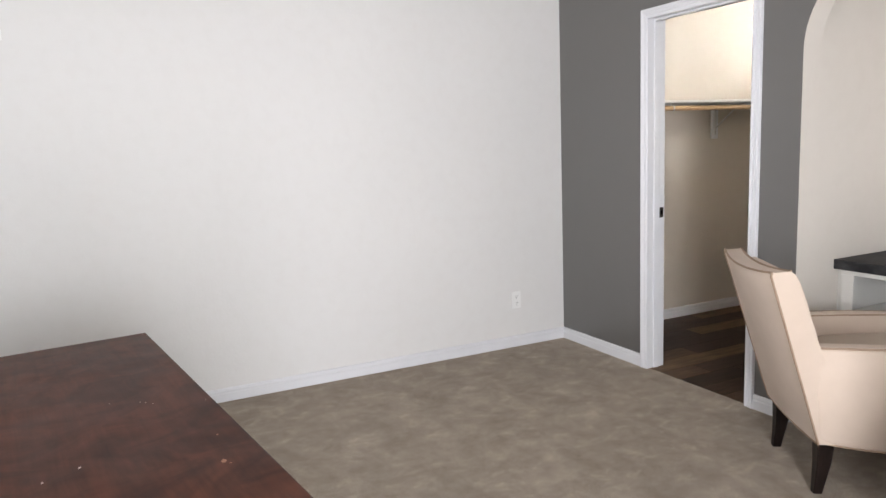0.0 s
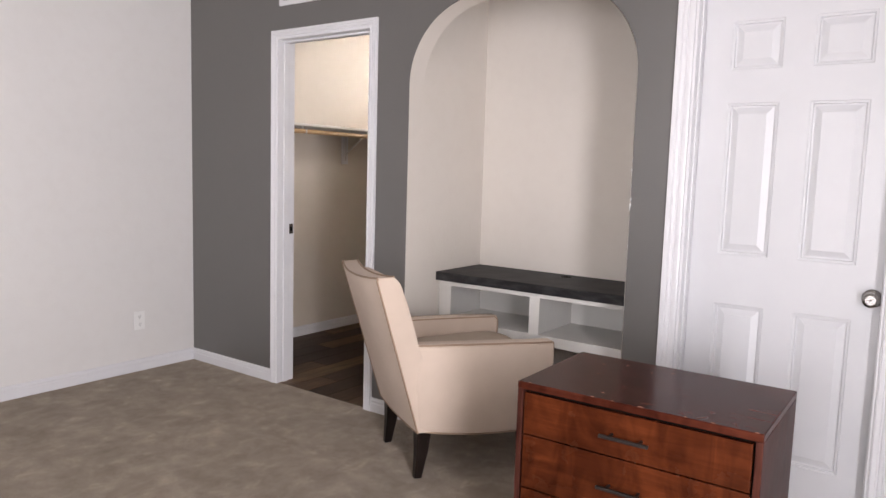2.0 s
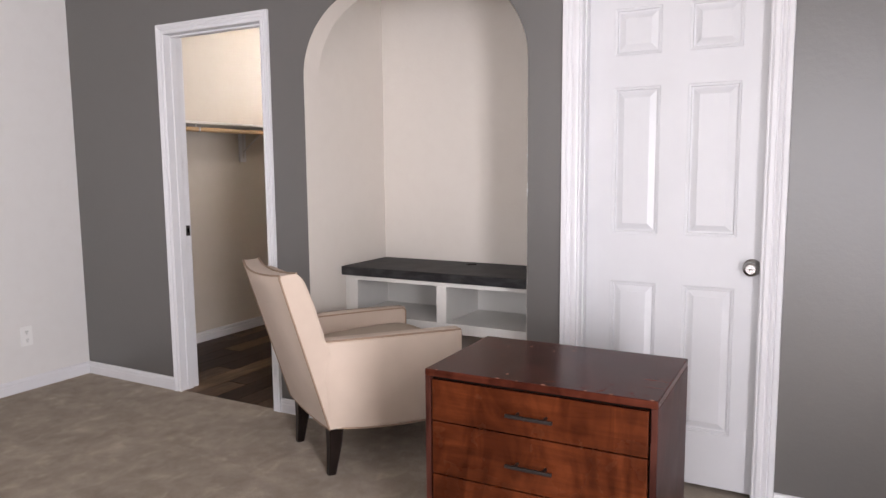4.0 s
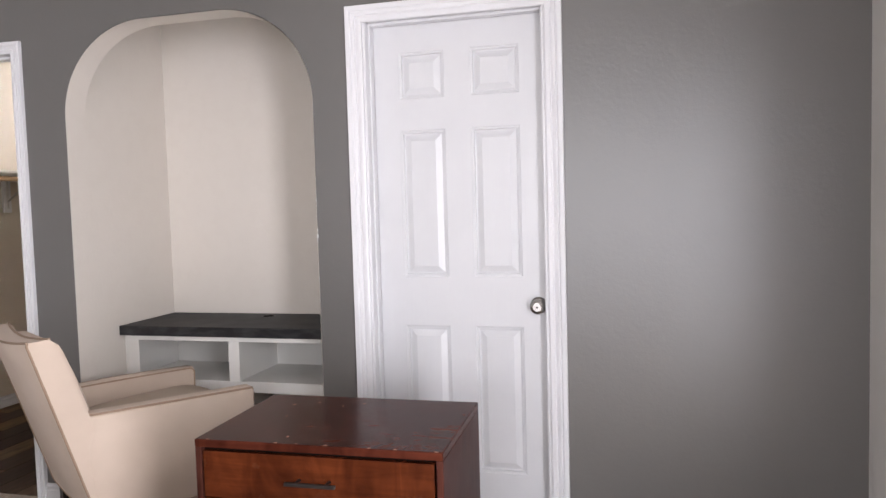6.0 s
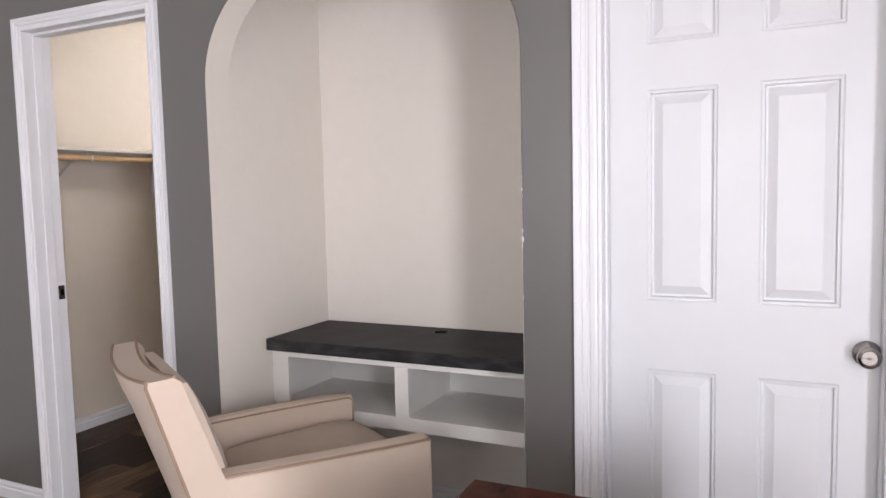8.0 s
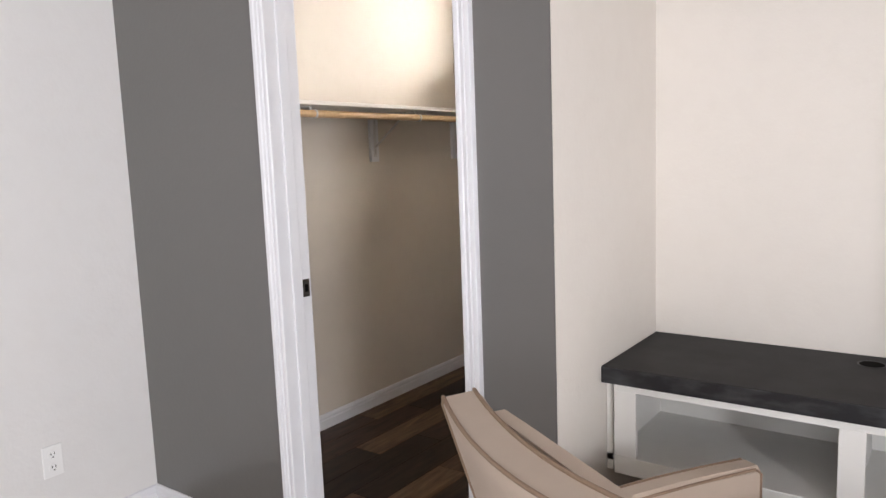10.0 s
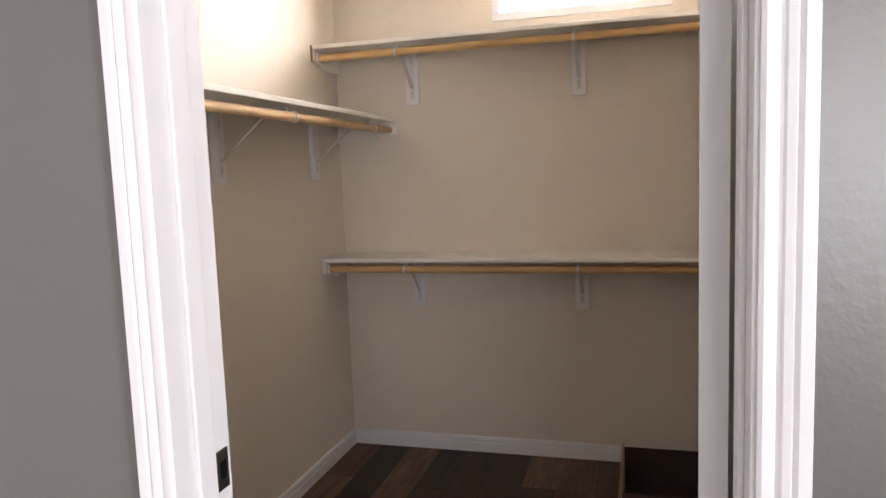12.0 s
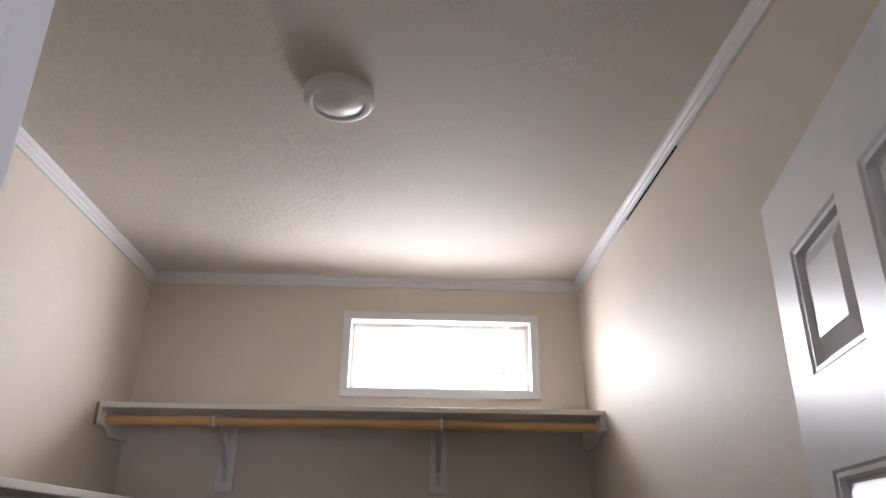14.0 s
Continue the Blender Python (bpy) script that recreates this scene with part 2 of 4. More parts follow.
def tube(points, r, n=8, bm=None):
    rings = []
    pts = [Vector(p) for p in points]
    up = Vector((0, 0, 1))
    for i, p in enumerate(pts):
        d = (pts[min(i + 1, len(pts) - 1)] - pts[max(i - 1, 0)]).normalized()
        side = d.cross(up if abs(d.z) < 0.95 else Vector((1, 0, 0))).normalized()
        top = side.cross(d)
        rings.append([p + r * (math.cos(a) * side + math.sin(a) * top) for a in (2 * math.pi * k / n for k in range(n))])
    return loft(rings, bm)


def lathe(profile, n=28, m=None, bm=None):
    """Turn (radius, height) pairs round z."""
    rings = []
    for r, z in profile:
        ring = [Vector((r * math.cos(2 * math.pi * k / n), r * math.sin(2 * math.pi * k / n), z)) for k in range(n)]
        rings.append([m @ p if m is not None else p for p in ring])
    return loft(rings, bm)


def prism(poly, axis, lo, hi, bm=None):
    """Extrude a polygon given in the two other axes, along axis."""
    def at(u, v, w):
        p = [u, v]
        p.insert(axis, w)
        return p
    return loft([[at(u, v, lo) for u, v in poly], [at(u, v, hi) for u, v in poly]], bm)


def mesh_of(bm, name, mat, smooth=False):
    bmesh.ops.recalc_face_normals(bm, faces=bm.faces)
    me = bpy.data.meshes.new(name)
    bm.to_mesh(me)
    bm.free()
    for mm in mat if isinstance(mat, (list, tuple)) else [mat]:
        me.materials.append(mm)
    if smooth:
        me.shade_smooth()
        me.set_sharp_from_angle(angle=radians(38))
    return me


def part(name, bm, mat, parent, label="", smooth=False):
    ob = new(name, mesh_of(bm, name, mat, smooth))
    ob.parent = parent
    if label:
        tagged(ob, label)
    return ob


def thing(name, label, category, m=None, group="", kind=""):
    ob = new(name)
    ob.empty_display_size = 0.1
    if m is not None:
        ob.matrix_world = m
    return tagged(ob, label, category, group, kind)


def structure(name, bm, mat, label, category="wall", smooth=False):
    return tagged(new(name, mesh_of(bm, name, mat, smooth)), label, category, kind="structure")


def boxes(*pairs):
    bm = bmesh.new()
    for lo, hi in pairs:
        add_box(bm, lo, hi)
    return bm


# ---- the shell ----
XR, YB, ZC = 4.99, -6.2, 3.10        # right wall, back wall, bedroom ceiling
YS = -3.44                            # short wall beside the long dresser
T = 0.115                             # thickness of the grey wall
CO = (0.834, 1.558, 2.043)              # closet doorway: left, right, head
BO = (3.216, 3.919, 2.035)            # closed door: left, right, head
NI = (1.815, 2.998)                   # niche: left, right
CW, CE, CN, CZ = 0.025, 1.742, 2.457, 2.497   # closet: west, east, north faces, ceiling

structure("floor", box((-0.1, YB - 0.1, -0.12), (XR + 0.1, 0.012, 0.0)), MAT_CARPET, "taupe cut-pile carpet with brushed pale patches", "carpet")
structure("floor_niche", box((NI[0] - 0.02, 0.012, -0.12), (NI[1] + 0.02, 0.73, -0.002)), MAT_CARPET, "taupe carpet under the built-in bench", "carpet")
structure("wall_west", box((-0.12, YS, -0.1), (0.0, 0.0, ZC + 0.1)), MAT_WALL, "off-white painted bedroom wall with orange-peel texture")
structure("wall_south", boxes(((1.4, YB - 0.14, -0.1), (2.4, YB, ZC)), ((4.8, YB - 0.14, -0.1), (XR, YB, ZC)), ((2.4, YB - 0.14, -0.1), (4.8, YB, 0.1)), ((2.4, YB - 0.14, 2.41), (4.8, YB, ZC))), MAT_WALL, "off-white painted bedroom end wall with a wide window")
structure("wall_stub", box((-0.12, YB - 0.12, -0.1), (1.4, YS, ZC + 0.1)), MAT_WALL, "off-white painted wall corner beside the long dresser")
structure("ceiling", box((-0.12, YB - 0.12, ZC), (XR + 0.12, T, ZC + 0.1)), MAT_CEIL_ROOM, "unseen textured bedroom ceiling, darkened to cut bounced light", "ceiling")

# east wall with the bedroom window that lights the room
WY, WZ = (-3.15, -2.35), (0.08, 2.08)
structure("wall_east", boxes(((XR, YB, -0.1), (XR + 0.14, WY[0], ZC)), ((XR, WY[1], -0.1), (XR + 0.14, 0.0, ZC)),
                             ((XR, WY[0], -0.1), (XR + 0.14, WY[1], WZ[0])), ((XR, WY[0], WZ[1]), (XR + 0.14, WY[1], ZC))),
          MAT_WALL, "off-white painted bedroom wall with a tall window")
win = thing("window_2", "tall white-framed patio window letting in daylight", "window", kind="structure")
for lo, hi in (((XR - 0.015, WY[0] - 0.06, WZ[0] - 0.06), (XR - 0.001, WY[1] + 0.06, WZ[0])), ((XR - 0.015, WY[0] - 0.06, WZ[1]), (XR - 0.001, WY[1] + 0.06, WZ[1] + 0.06)),
               ((XR - 0.015, WY[0] - 0.06, WZ[0]), (XR - 0.001, WY[0], WZ[1])), ((XR - 0.015, WY[1], WZ[0]), (XR - 0.001, WY[1] + 0.06, WZ[1]))):
    part("window_casing", box(lo, hi, 0.003), MAT_TRIM, win)


win = thing("window_3", "wide white-framed patio door in the bedroom end wall", "window", kind="structure")
for lo, hi in (((2.34, YB + 0.001, 0.04), (4.86, YB + 0.015, 0.10)), ((2.34, YB + 0.001, 2.41), (4.86, YB + 0.015, 2.47)), ((2.34, YB + 0.001, 0.10), (2.4, YB + 0.015, 2.41)), ((4.8, YB + 0.001, 0.10), (4.86, YB + 0.015, 2.41))):
    part("window_casing", box(lo, hi, 0.003), MAT_TRIM, win)


# grey wall: arch, closet doorway and door opening cut through
def arch_points(n=18):
    cx0, cx1, cz, rx, rz = 2.225, 2.588, 1.735, 0.41, 0.392
    left = [(cx0 - rx * math.cos(a), cz + rz * math.sin(a)) for a in (math.pi / 2 * k / n for k in range(n + 1))]
    right = [(cx1 + rx * math.sin(a), cz + rz * math.cos(a)) for a in (math.pi / 2 * k / n for k in range(n + 1))]
    return left + right


bm = bmesh.new()
ZT = ZC
for x0, x1, z0, z1 in ((0.0, CO[0], -0.1, ZT), (CO[0], CO[1], CO[2], ZT), (CO[1], NI[0], -0.1, ZT), (NI[1], BO[0], -0.1, ZT), (BO[0], BO[1], BO[2], ZT), (BO[1], XR, -0.1, ZT)):
    add_box(bm, (x0, 0.0, z0), (x1, T, z1))
arch = arch_points()
for (xa, za), (xb, zb) in zip(arch, arch[1:]):
    prism([(xa, za), (xb, zb), (xb, ZT), (xa, ZT)], 1, 0.0, T, bm)
bmesh.ops.remove_doubles(bm, verts=bm.verts, dist=0.0005)
wall_n = structure("wall_north", bm, MAT_GREY, "dark grey painted accent wall with orange-peel texture")

# cream arch lining and niche box behind the wall
bm = bmesh.new()
lip = 0.003
outer = [(NI[0], 0.0)] + arch + [(NI[1], 0.0)]
v0 = [(bm.verts.new((x, -0.0015, z)), bm.verts.new((x, T + 0.002, z))) for x, z in
      [(2.4065 + (x - 2.4065) * 0.9955, z - (lip if z > 1.735 else 0)) for x, z in outer]]
for (a, c), (d, e) in zip(v0, v0[1:]):
    bm.faces.new((a, d, e, c))
structure("arch_lining", bm, MAT_NICHE, "cream painted inside edge of the arch, chipped along one side", "trim", True)
structure("wall_niche_west", box((CE + 0.005, T, -0.1), (NI[0], 0.807, ZT)), MAT_NICHE, "cream painted side wall inside the arched niche")
structure("wall_niche_east", box((NI[1], T, -0.1), (NI[1] + 0.1, 0.807, ZT)), MAT_NICHE, "cream painted side wall inside the arched niche")
structure("wall_niche_north", box((NI[0], 0.707, -0.1), (NI[1], 0.807, ZT)), MAT_NICHE, "cream painted back wall inside the arched niche")
structure("ceiling_niche", box((NI[0], T, 2.42), (NI[1], 0.707, 2.5)), MAT_NICHE, "cream painted ceiling inside the arched niche", "ceiling")

# closet shell
structure("wall_closet_west", box((-0.08, T, -0.1), (CW, CN, CZ)), MAT_CLOSET, "cream painted closet wall with orange-peel texture")
structure("wall_closet_east", boxes(((CE, 0.83, -0.1), (CE + 0.1, CN, CZ)), ((CE, T, -0.1), (CE + 0.004, 0.83, CZ))), MAT_CLOSET, "cream painted closet wall beside the open door")
structure("wall_closet_south", boxes(((CW, T, -0.1), (CO[0], T + 0.004, CZ)), ((CO[1], T, -0.1), (CE, T + 0.004, CZ)), ((CO[0], T, CO[2]), (CO[1], T + 0.004, CZ))), MAT_CLOSET, "cream painted closet wall round the doorway")
WX, WW = (0.832, 1.536), (2.050, 2.320)
structure("wall_closet_north", boxes(((CW - 0.1, CN, -0.1), (WX[0], CN + 0.14, CZ)), ((WX[1], CN, -0.1), (CE + 0.1, CN + 0.14, CZ)),
                                     ((WX[0], CN, -0.1), (WX[1], CN + 0.14, WW[0])), ((WX[0], CN, WW[1]), (WX[1], CN + 0.14, CZ))),
          MAT_CLOSET, "cream painted closet wall with a small high window")
structure("ceiling_closet", box((-0.1, T, CZ), (CE + 0.004, CN + 0.14, CZ + 0.1)), MAT_CEIL, "cream textured closet ceiling", "ceiling")
structure("floor_closet", box((CW, 0.012, -0.12), (CE, CN, -0.0085)), MAT_SLOT, "dark underlay in the joints of the closet planks", "floor")
structure("wall_behind_door", box((3.1, 0.9, -0.1), (4.1, 1.0, 2.5)), MAT_WALL, "plain wall behind the closed door")
structure("wall_behind_door_west", box((3.1, T, -0.1), (3.15, 0.9, 2.5)), MAT_WALL, "plain side wall behind the closed door")
structure("wall_behind_door_east", box((4.05, T, -0.1), (4.1, 0.9, 2.5)), MAT_WALL, "plain side wall behind the closed door")
structure("ceiling_behind_door", box((3.15, T, 2.4), (4.05, 0.9, 2.5)), MAT_WALL, "plain ceiling behind the closed door", "ceiling")
structure("floor_behind_door", box((3.15, 0.013, -0.12), (4.05, 0.9, -0.004)), MAT_CARPET, "taupe carpet behind the closed door", "carpet")
MAT_HAZE, nt, b = material("bright_outdoor_haze", (0.8, 0.8, 0.8), 0.9)
b.inputs["Emission Color"].default_value = (0.97, 0.98, 1.0, 1)
b.inputs["Emission Strength"].default_value = 2.6
structure("backdrop", box((-3.0, 3.7, -0.5), (6.0, 3.75, 5.0)), MAT_HAZE, "bright overexposed daylight outside the closet window", "backdrop")
structure("ground", box((-40, -40, -0.6), (40, 40, -0.5)), MAT_GROUND, "pale gravel ground outside the house", "ground")


# ---- trim ----
CAS = [(0.0, 0.0), (0.0, 0.011), (0.006, 0.014), (0.019, 0.014), (0.0225, 0.010), (0.027, 0.010), (0.030, 0.015), (0.040, 0.017), (0.043, 0.013), (0.049, 0.018), (0.064, 0.019), (0.066, 0.016), (0.066, 0.0)]


def casing(name, label, x0, x1, ztop, width=0.066):
    """Fluted door casing: two legs and a mitred head, profile from the opening outwards."""
    top = thing(name, label, "door trim", kind="structure")
    prof = [(u * width / 0.066, d) for u, d in CAS]
    for side, x in ((-1, x0), (1, x1)):
        rings = [[(x + side * u, -d, 0.0) for u, d in prof], [(x + side * u, -d, ztop + u) for u, d in prof]]
        part("casing_leg", loft(rings), MAT_TRIM, top)
    rings = [[(x0 - u, -d, ztop + u) for u, d in prof], [(x1 + u, -d, ztop + u) for u, d in prof]]
    part("casing_head", loft(rings), MAT_TRIM, top)
    return top


def jamb(top, x0, x1, ztop, stop_y, right_y=T + 0.006):
    for lo, hi in (((x0, -0.003, 0.0), (x0 + 0.011, T + 0.006, ztop)), ((x1 - 0.011, -0.003, 0.0), (x1, right_y, ztop)), ((x0 + 0.011, -0.003, ztop - 0.014), (x1 - 0.011, T + 0.006, ztop))):
        part("jamb", box(lo, hi, 0.002), MAT_TRIM, top)
    y0, y1 = stop_y
    for lo, hi in (((x0 + 0.011, y0, 0.0), (x0 + 0.018, y1, ztop - 0.014)), ((x1 - 0.018, y0, 0.0), (x1 - 0.011, y1, ztop - 0.014)), ((x0 + 0.018, y0, ztop - 0.025), (x1 - 0.018, y1, ztop - 0.014))):
        part("door_stop", box(lo, hi, 0.002), MAT_TRIM, top)


cas1 = casing("door_frame_1", "white fluted wooden casing round the open closet doorway", 0.847, 1.552, CO[2] - 0.014, 0.052)
jamb(cas1, CO[0], CO[1], CO[2], (0.036, 0.076), 0.096)
strike = part("strike_plate", box((CO[0] + 0.0105, 0.083, 0.905), (CO[0] + 0.0135, 0.111, 0.965), 0.001), MAT_BRONZE, cas1, "dark bronze strike plate")
part("latch_hole", box((CO[0] + 0.0130, 0.090, 0.922), (CO[0] + 0.0145, 0.104, 0.948)), MAT_SLOT, strike)
for z in (0.35, 1.75):
    part("hinge", lathe([(0.007, z - 0.045), (0.007, z + 0.045)], 10, pose(CO[1] - 0.008, T + 0.012, 0)), MAT_BRONZE, cas1, "dark bronze hinge")
cas2 = casing("door_frame_2", "white fluted wooden casing round the closed door", BO[0], BO[1], BO[2] - 0.02)
jamb(cas2, BO[0], BO[1], BO[2], (0.034, 0.074))

BASE = [(0.0, 0.0), (0.012, 0.0), (0.013, 0.045), (0.010, 0.050), (0.010, 0.056), (0.012, 0.060), (0.009, 0.072), (0.004, 0.076), (0.0, 0.076)]


def baseboard(a, c, nx, ny, label):
    """A run of moulded skirting from a to c on a wall that faces (nx, ny)."""
    rings = [[(p[0] + nx * d, p[1] + ny * d, z) for d, z in BASE] for p in (a, c)]
    return structure("baseboard", loft(rings), MAT_TRIM, label, "baseboard")


baseboard((0, YS), (0, -0.0), 1, 0, "white moulded baseboard along the off-white wall")
for x0, x1 in ((0.0, 0.794), (1.605, NI[0]), (NI[1], BO[0] - 0.067), (BO[1] + 0.067, XR)):
    baseboard((x0, 0), (x1, 0), 0, -1, "white moulded baseboard along the grey wall")
baseboard((0.0, YS), (1.4, YS), 0, 1, "white moulded baseboard behind the dresser")
baseboard((1.4, YB), (2.335, YB), 0, 1, "white moulded baseboard along the end wall")
baseboard((XR, WY[1] + 0.07), (XR, 0), -1, 0, "white moulded baseboard beside the patio window")
baseboard((NI[0], 0.707), (NI[1], 0.707), 0, -1, "white moulded baseboard at the back of the niche")
baseboard((NI[0], 0.0), (NI[0], 0.707), 1, 0, "white moulded baseboard inside the niche")
baseboard((CW, T), (CW, CN), 1, 0, "white moulded baseboard in the closet")
baseboard((CW, CN), (CE, CN), 0, -1, "white moulded baseboard at the closet's end wall")
baseboard((CE, T), (CE, CN), -1, 0, "white moulded baseboard behind the closet door")

CROWN = [(0.0, 0.0), (0.008, 0.0), (0.010, 0.010), (0.013, 0.014), (0.014, 0.022), (0.020, 0.030), (0.022, 0.040), (0.0, 0.040)]
for a, c, nx, ny in (((CW, T), (CW, CN), 1, 0), ((CW, CN), (CE, CN), 0, -1), ((CE, CN), (CE, T), -1, 0), ((CW, T + 0.004), (CE, T + 0.004), 0, 1)):
    rings = [[(p[0] + nx * d, p[1] + ny * d, CZ - 0.040 + z) for d, z in CROWN] for p in (a, c)]
    structure("crown_trim", loft(rings), MAT_TRIM, "narrow white crown moulding at the closet ceiling", "trim")

structure("crown_gap", box((CE - 0.005, 1.3, CZ - 0.0415), (CE - 0.0005, 1.75, CZ - 0.0402)), MAT_SLOT, "dark gap opened under the closet crown moulding", "crack")


# ---- doors ----
def knob_bm(bm=None, n=24):
    """Round door knob with rosette, along +z from the door face."""
    return lathe([(0.0, 0.0), (0.033, 0.0), (0.033, 0.004), (0.027, 0.010), (0.013, 0.013), (0.011, 0.030), (0.018, 0.036), (0.026, 0.043), (0.028, 0.052), (0.025, 0.060), (0.019, 0.063), (0.017, 0.060), (0.0, 0.060)], n, None, bm)


def six_panel_door(name, label, width, height, m, knob_u, knob_z, rows):
    """Moulded six-panel slab: u across from the hinge side, y through, z up; the panels are sunk with sloping edges on both faces."""
    th = 0.035
    door = thing(name, label, "door", m, kind="structure")
    bm = bmesh.new()
    us = sorted({0.0, width, *[u for r in rows for u in r[:2]]})
    zs = sorted({0.0, height, *[z for r in rows for z in r[2:]]})
    holes = {(r[0], r[2]) for r in rows}
    for y, sgn in ((0.0, 1), (th, -1)):
        for i in range(len(us) - 1):
            for j in range(len(zs) - 1):
                if (us[i], zs[j]) in holes:
                    continue
                bm.faces.new([bm.verts.new((u, y, z)) for u, z in ((us[i], zs[j]), (us[i + 1], zs[j]), (us[i + 1], zs[j + 1]), (us[i], zs[j + 1]))])
    for a, c in (((0, 0), (width, 0)), ((width, 0), (width, height)), ((width, height), (0, height)), ((0, height), (0, 0))):
        bm.faces.new([bm.verts.new(p) for p in ((a[0], 0, a[1]), (c[0], 0, c[1]), (c[0], th, c[1]), (a[0], th, a[1]))])
    bmesh.ops.remove_doubles(bm, verts=bm.verts, dist=0.0002)
    part("slab", bm, MAT_DOOR, door)
    for u0, u1, z0, z1 in rows:
        for y, sgn in ((0.0, 1), (th, -1)):
            # stepped bead, flat sunk groove, then the raised field
            steps = [(0.0, 0.0), (0.004, 0.003), (0.010, 0.0035), (0.013, 0.013), (0.018, 0.0135), (0.042, 0.004), (0.044, 0.004)]
            rings = [[(u0 + d, y + sgn * s, z0 + d), (u1 - d, y + sgn * s, z0 + d), (u1 - d, y + sgn * s, z1 - d), (u0 + d, y + sgn * s, z1 - d)] for d, s in steps]
            pb = bmesh.new()
            vr = [[pb.verts.new(p) for p in r] for r in rings]
            for a, c in zip(vr, vr[1:]):
                for i in range(4):
                    j = (i + 1) % 4
                    pb.faces.new((a[i], a[j], c[j], c[i]))
            pb.faces.new(vr[-1])
            part("panel", pb, MAT_DOOR, door)
    for y, rx in ((0.0, 90), (th, -90)):
        k = part("knob", knob_bm(), MAT_NICKEL, door, "round satin nickel knob", True)
        k.matrix_local = pose(knob_u, y, knob_z, rx)
        part("key_slot", box((-0.005, -0.0015, 0.0595), (0.005, 0.0015, 0.0615)), MAT_SLOT, k)
    return door


SL = BO[0] + 0.017
W1 = BO[1] - BO[0] - 0.034
rows1 = [(u0 - SL, u1 - SL, z0 - 0.014, z1 - 0.014) for z0, z1 in ((0.232, 0.82), (1.016, 1.60), (1.723, 1.906)) for u0, u1 in ((3.335, 3.519), (3.622, 3.813))]
six_panel_door("door_1", "closed white six-panel moulded door with a round nickel knob", W1, 2.004, pose(SL, 0.077, 0.014), 3.872 - SL, 0.905 - 0.014, rows1)
W2 = 0.65
rows2 = [(u0, u1, z0 - 0.014, z1 - 0.014) for z0, z1 in ((0.232, 0.82), (1.016, 1.60), (1.723, 1.906)) for u0, u1 in ((0.10, 0.29), (0.365, 0.555))]
six_panel_door("door_2", "white six-panel closet door standing open inward against the wall", W2, 2.004, pose(1.541, 0.132, 0.014, 0, 0, OPEN2), W2 - 0.062, 0.91, rows2)


# ---- closet window and lamp ----
w1 = thing("window_1", "small high closet window with white frame, bright with daylight", "window", kind="structure")
f = 0.033
for lo, hi in (((WX[0] - f, CN - 0.014, WW[0] - f), (WX[1] + f, CN - 0.001, WW[0])), ((WX[0] - f, CN - 0.014, WW[1]), (WX[1] + f, CN - 0.001, WW[1] + f)),
               ((WX[0] - f, CN - 0.014, WW[0]), (WX[0], CN - 0.001, WW[1])), ((WX[1], CN - 0.014, WW[0]), (WX[1] + f, CN - 0.001, WW[1]))):
    part("window_casing", box(lo, hi, 0.003), MAT_TRIM, w1)
for y, t, g in ((CN + 0.05, 0.016, 0.0),):
    for lo, hi in (((WX[0] + g, y, WW[0] + g), (WX[1] - g, y + 0.02, WW[0] + g + t)), ((WX[0] + g, y, WW[1] - g - t), (WX[1] - g, y + 0.02, WW[1] - g)),
                   ((WX[0] + g, y, WW[0] + g + t), (WX[0] + g + t, y + 0.02, WW[1] - g - t)), ((WX[1] - g - t, y, WW[0] + g + t), (WX[1] - g, y + 0.02, WW[1] - g - t))):
        part("sash_bar", box(lo, hi, 0.002), MAT_VINYL, w1)
pane = part("pane", box((WX[0] + 0.03, CN + 0.062, WW[0] + 0.03), (WX[1] - 0.03, CN + 0.066, WW[1] - 0.03)), MAT_GLASS, w1)
pane.visible_shadow = False
part("sticker", box((1.145, CN + 0.059, 2.232), (1.185, CN + 0.0615, 2.268)), MAT_STICKER, w1, "orange paper sticker")
lock = part("latch", box((1.425, CN + 0.044, 2.125), (1.445, CN + 0.051, 2.135), 0.001), MAT_NICKEL, w1, "small metal sash latch")

lamp = thing("ceiling_light", "round white flush ceiling light with a domed lens, switched off", "ceiling light", pose(0.886, 1.178, CZ))
part("trim_ring", lathe([(0.055, 0.0), (0.083, 0.0), (0.084, -0.022), (0.080, -0.030), (0.070, -0.034), (0.063, -0.032), (0.060, -0.024)], 40), MAT_TRIM, lamp, "", True)
part("lens", lathe([(0.0, -0.043), (0.03, -0.040), (0.05, -0.033), (0.0625, -0.025), (0.0625, -0.006), (0.0, -0.006)], 40), MAT_DIFFUSER, lamp, "domed frosted plastic lens", True)


# ---- closet shelves: board, rod, end cleats, brackets ----
def slab_between(p, q, width, thick, m):
    """Flat steel bar from p to q in the y-z plane, width along x."""
    p, q = Vector(p), Vector(q)
    d = (q - p).normalized()
    nrm = Vector((0, -d.z, d.y)) * thick / 2
    ring = lambda c: [m @ (c + Vector((sx * width / 2, 0, 0)) + sn * nrm) for sx, sn in ((-1, -1), (1, -1), (1, 1), (-1, 1))]
    return loft([ring(p), ring(q)])


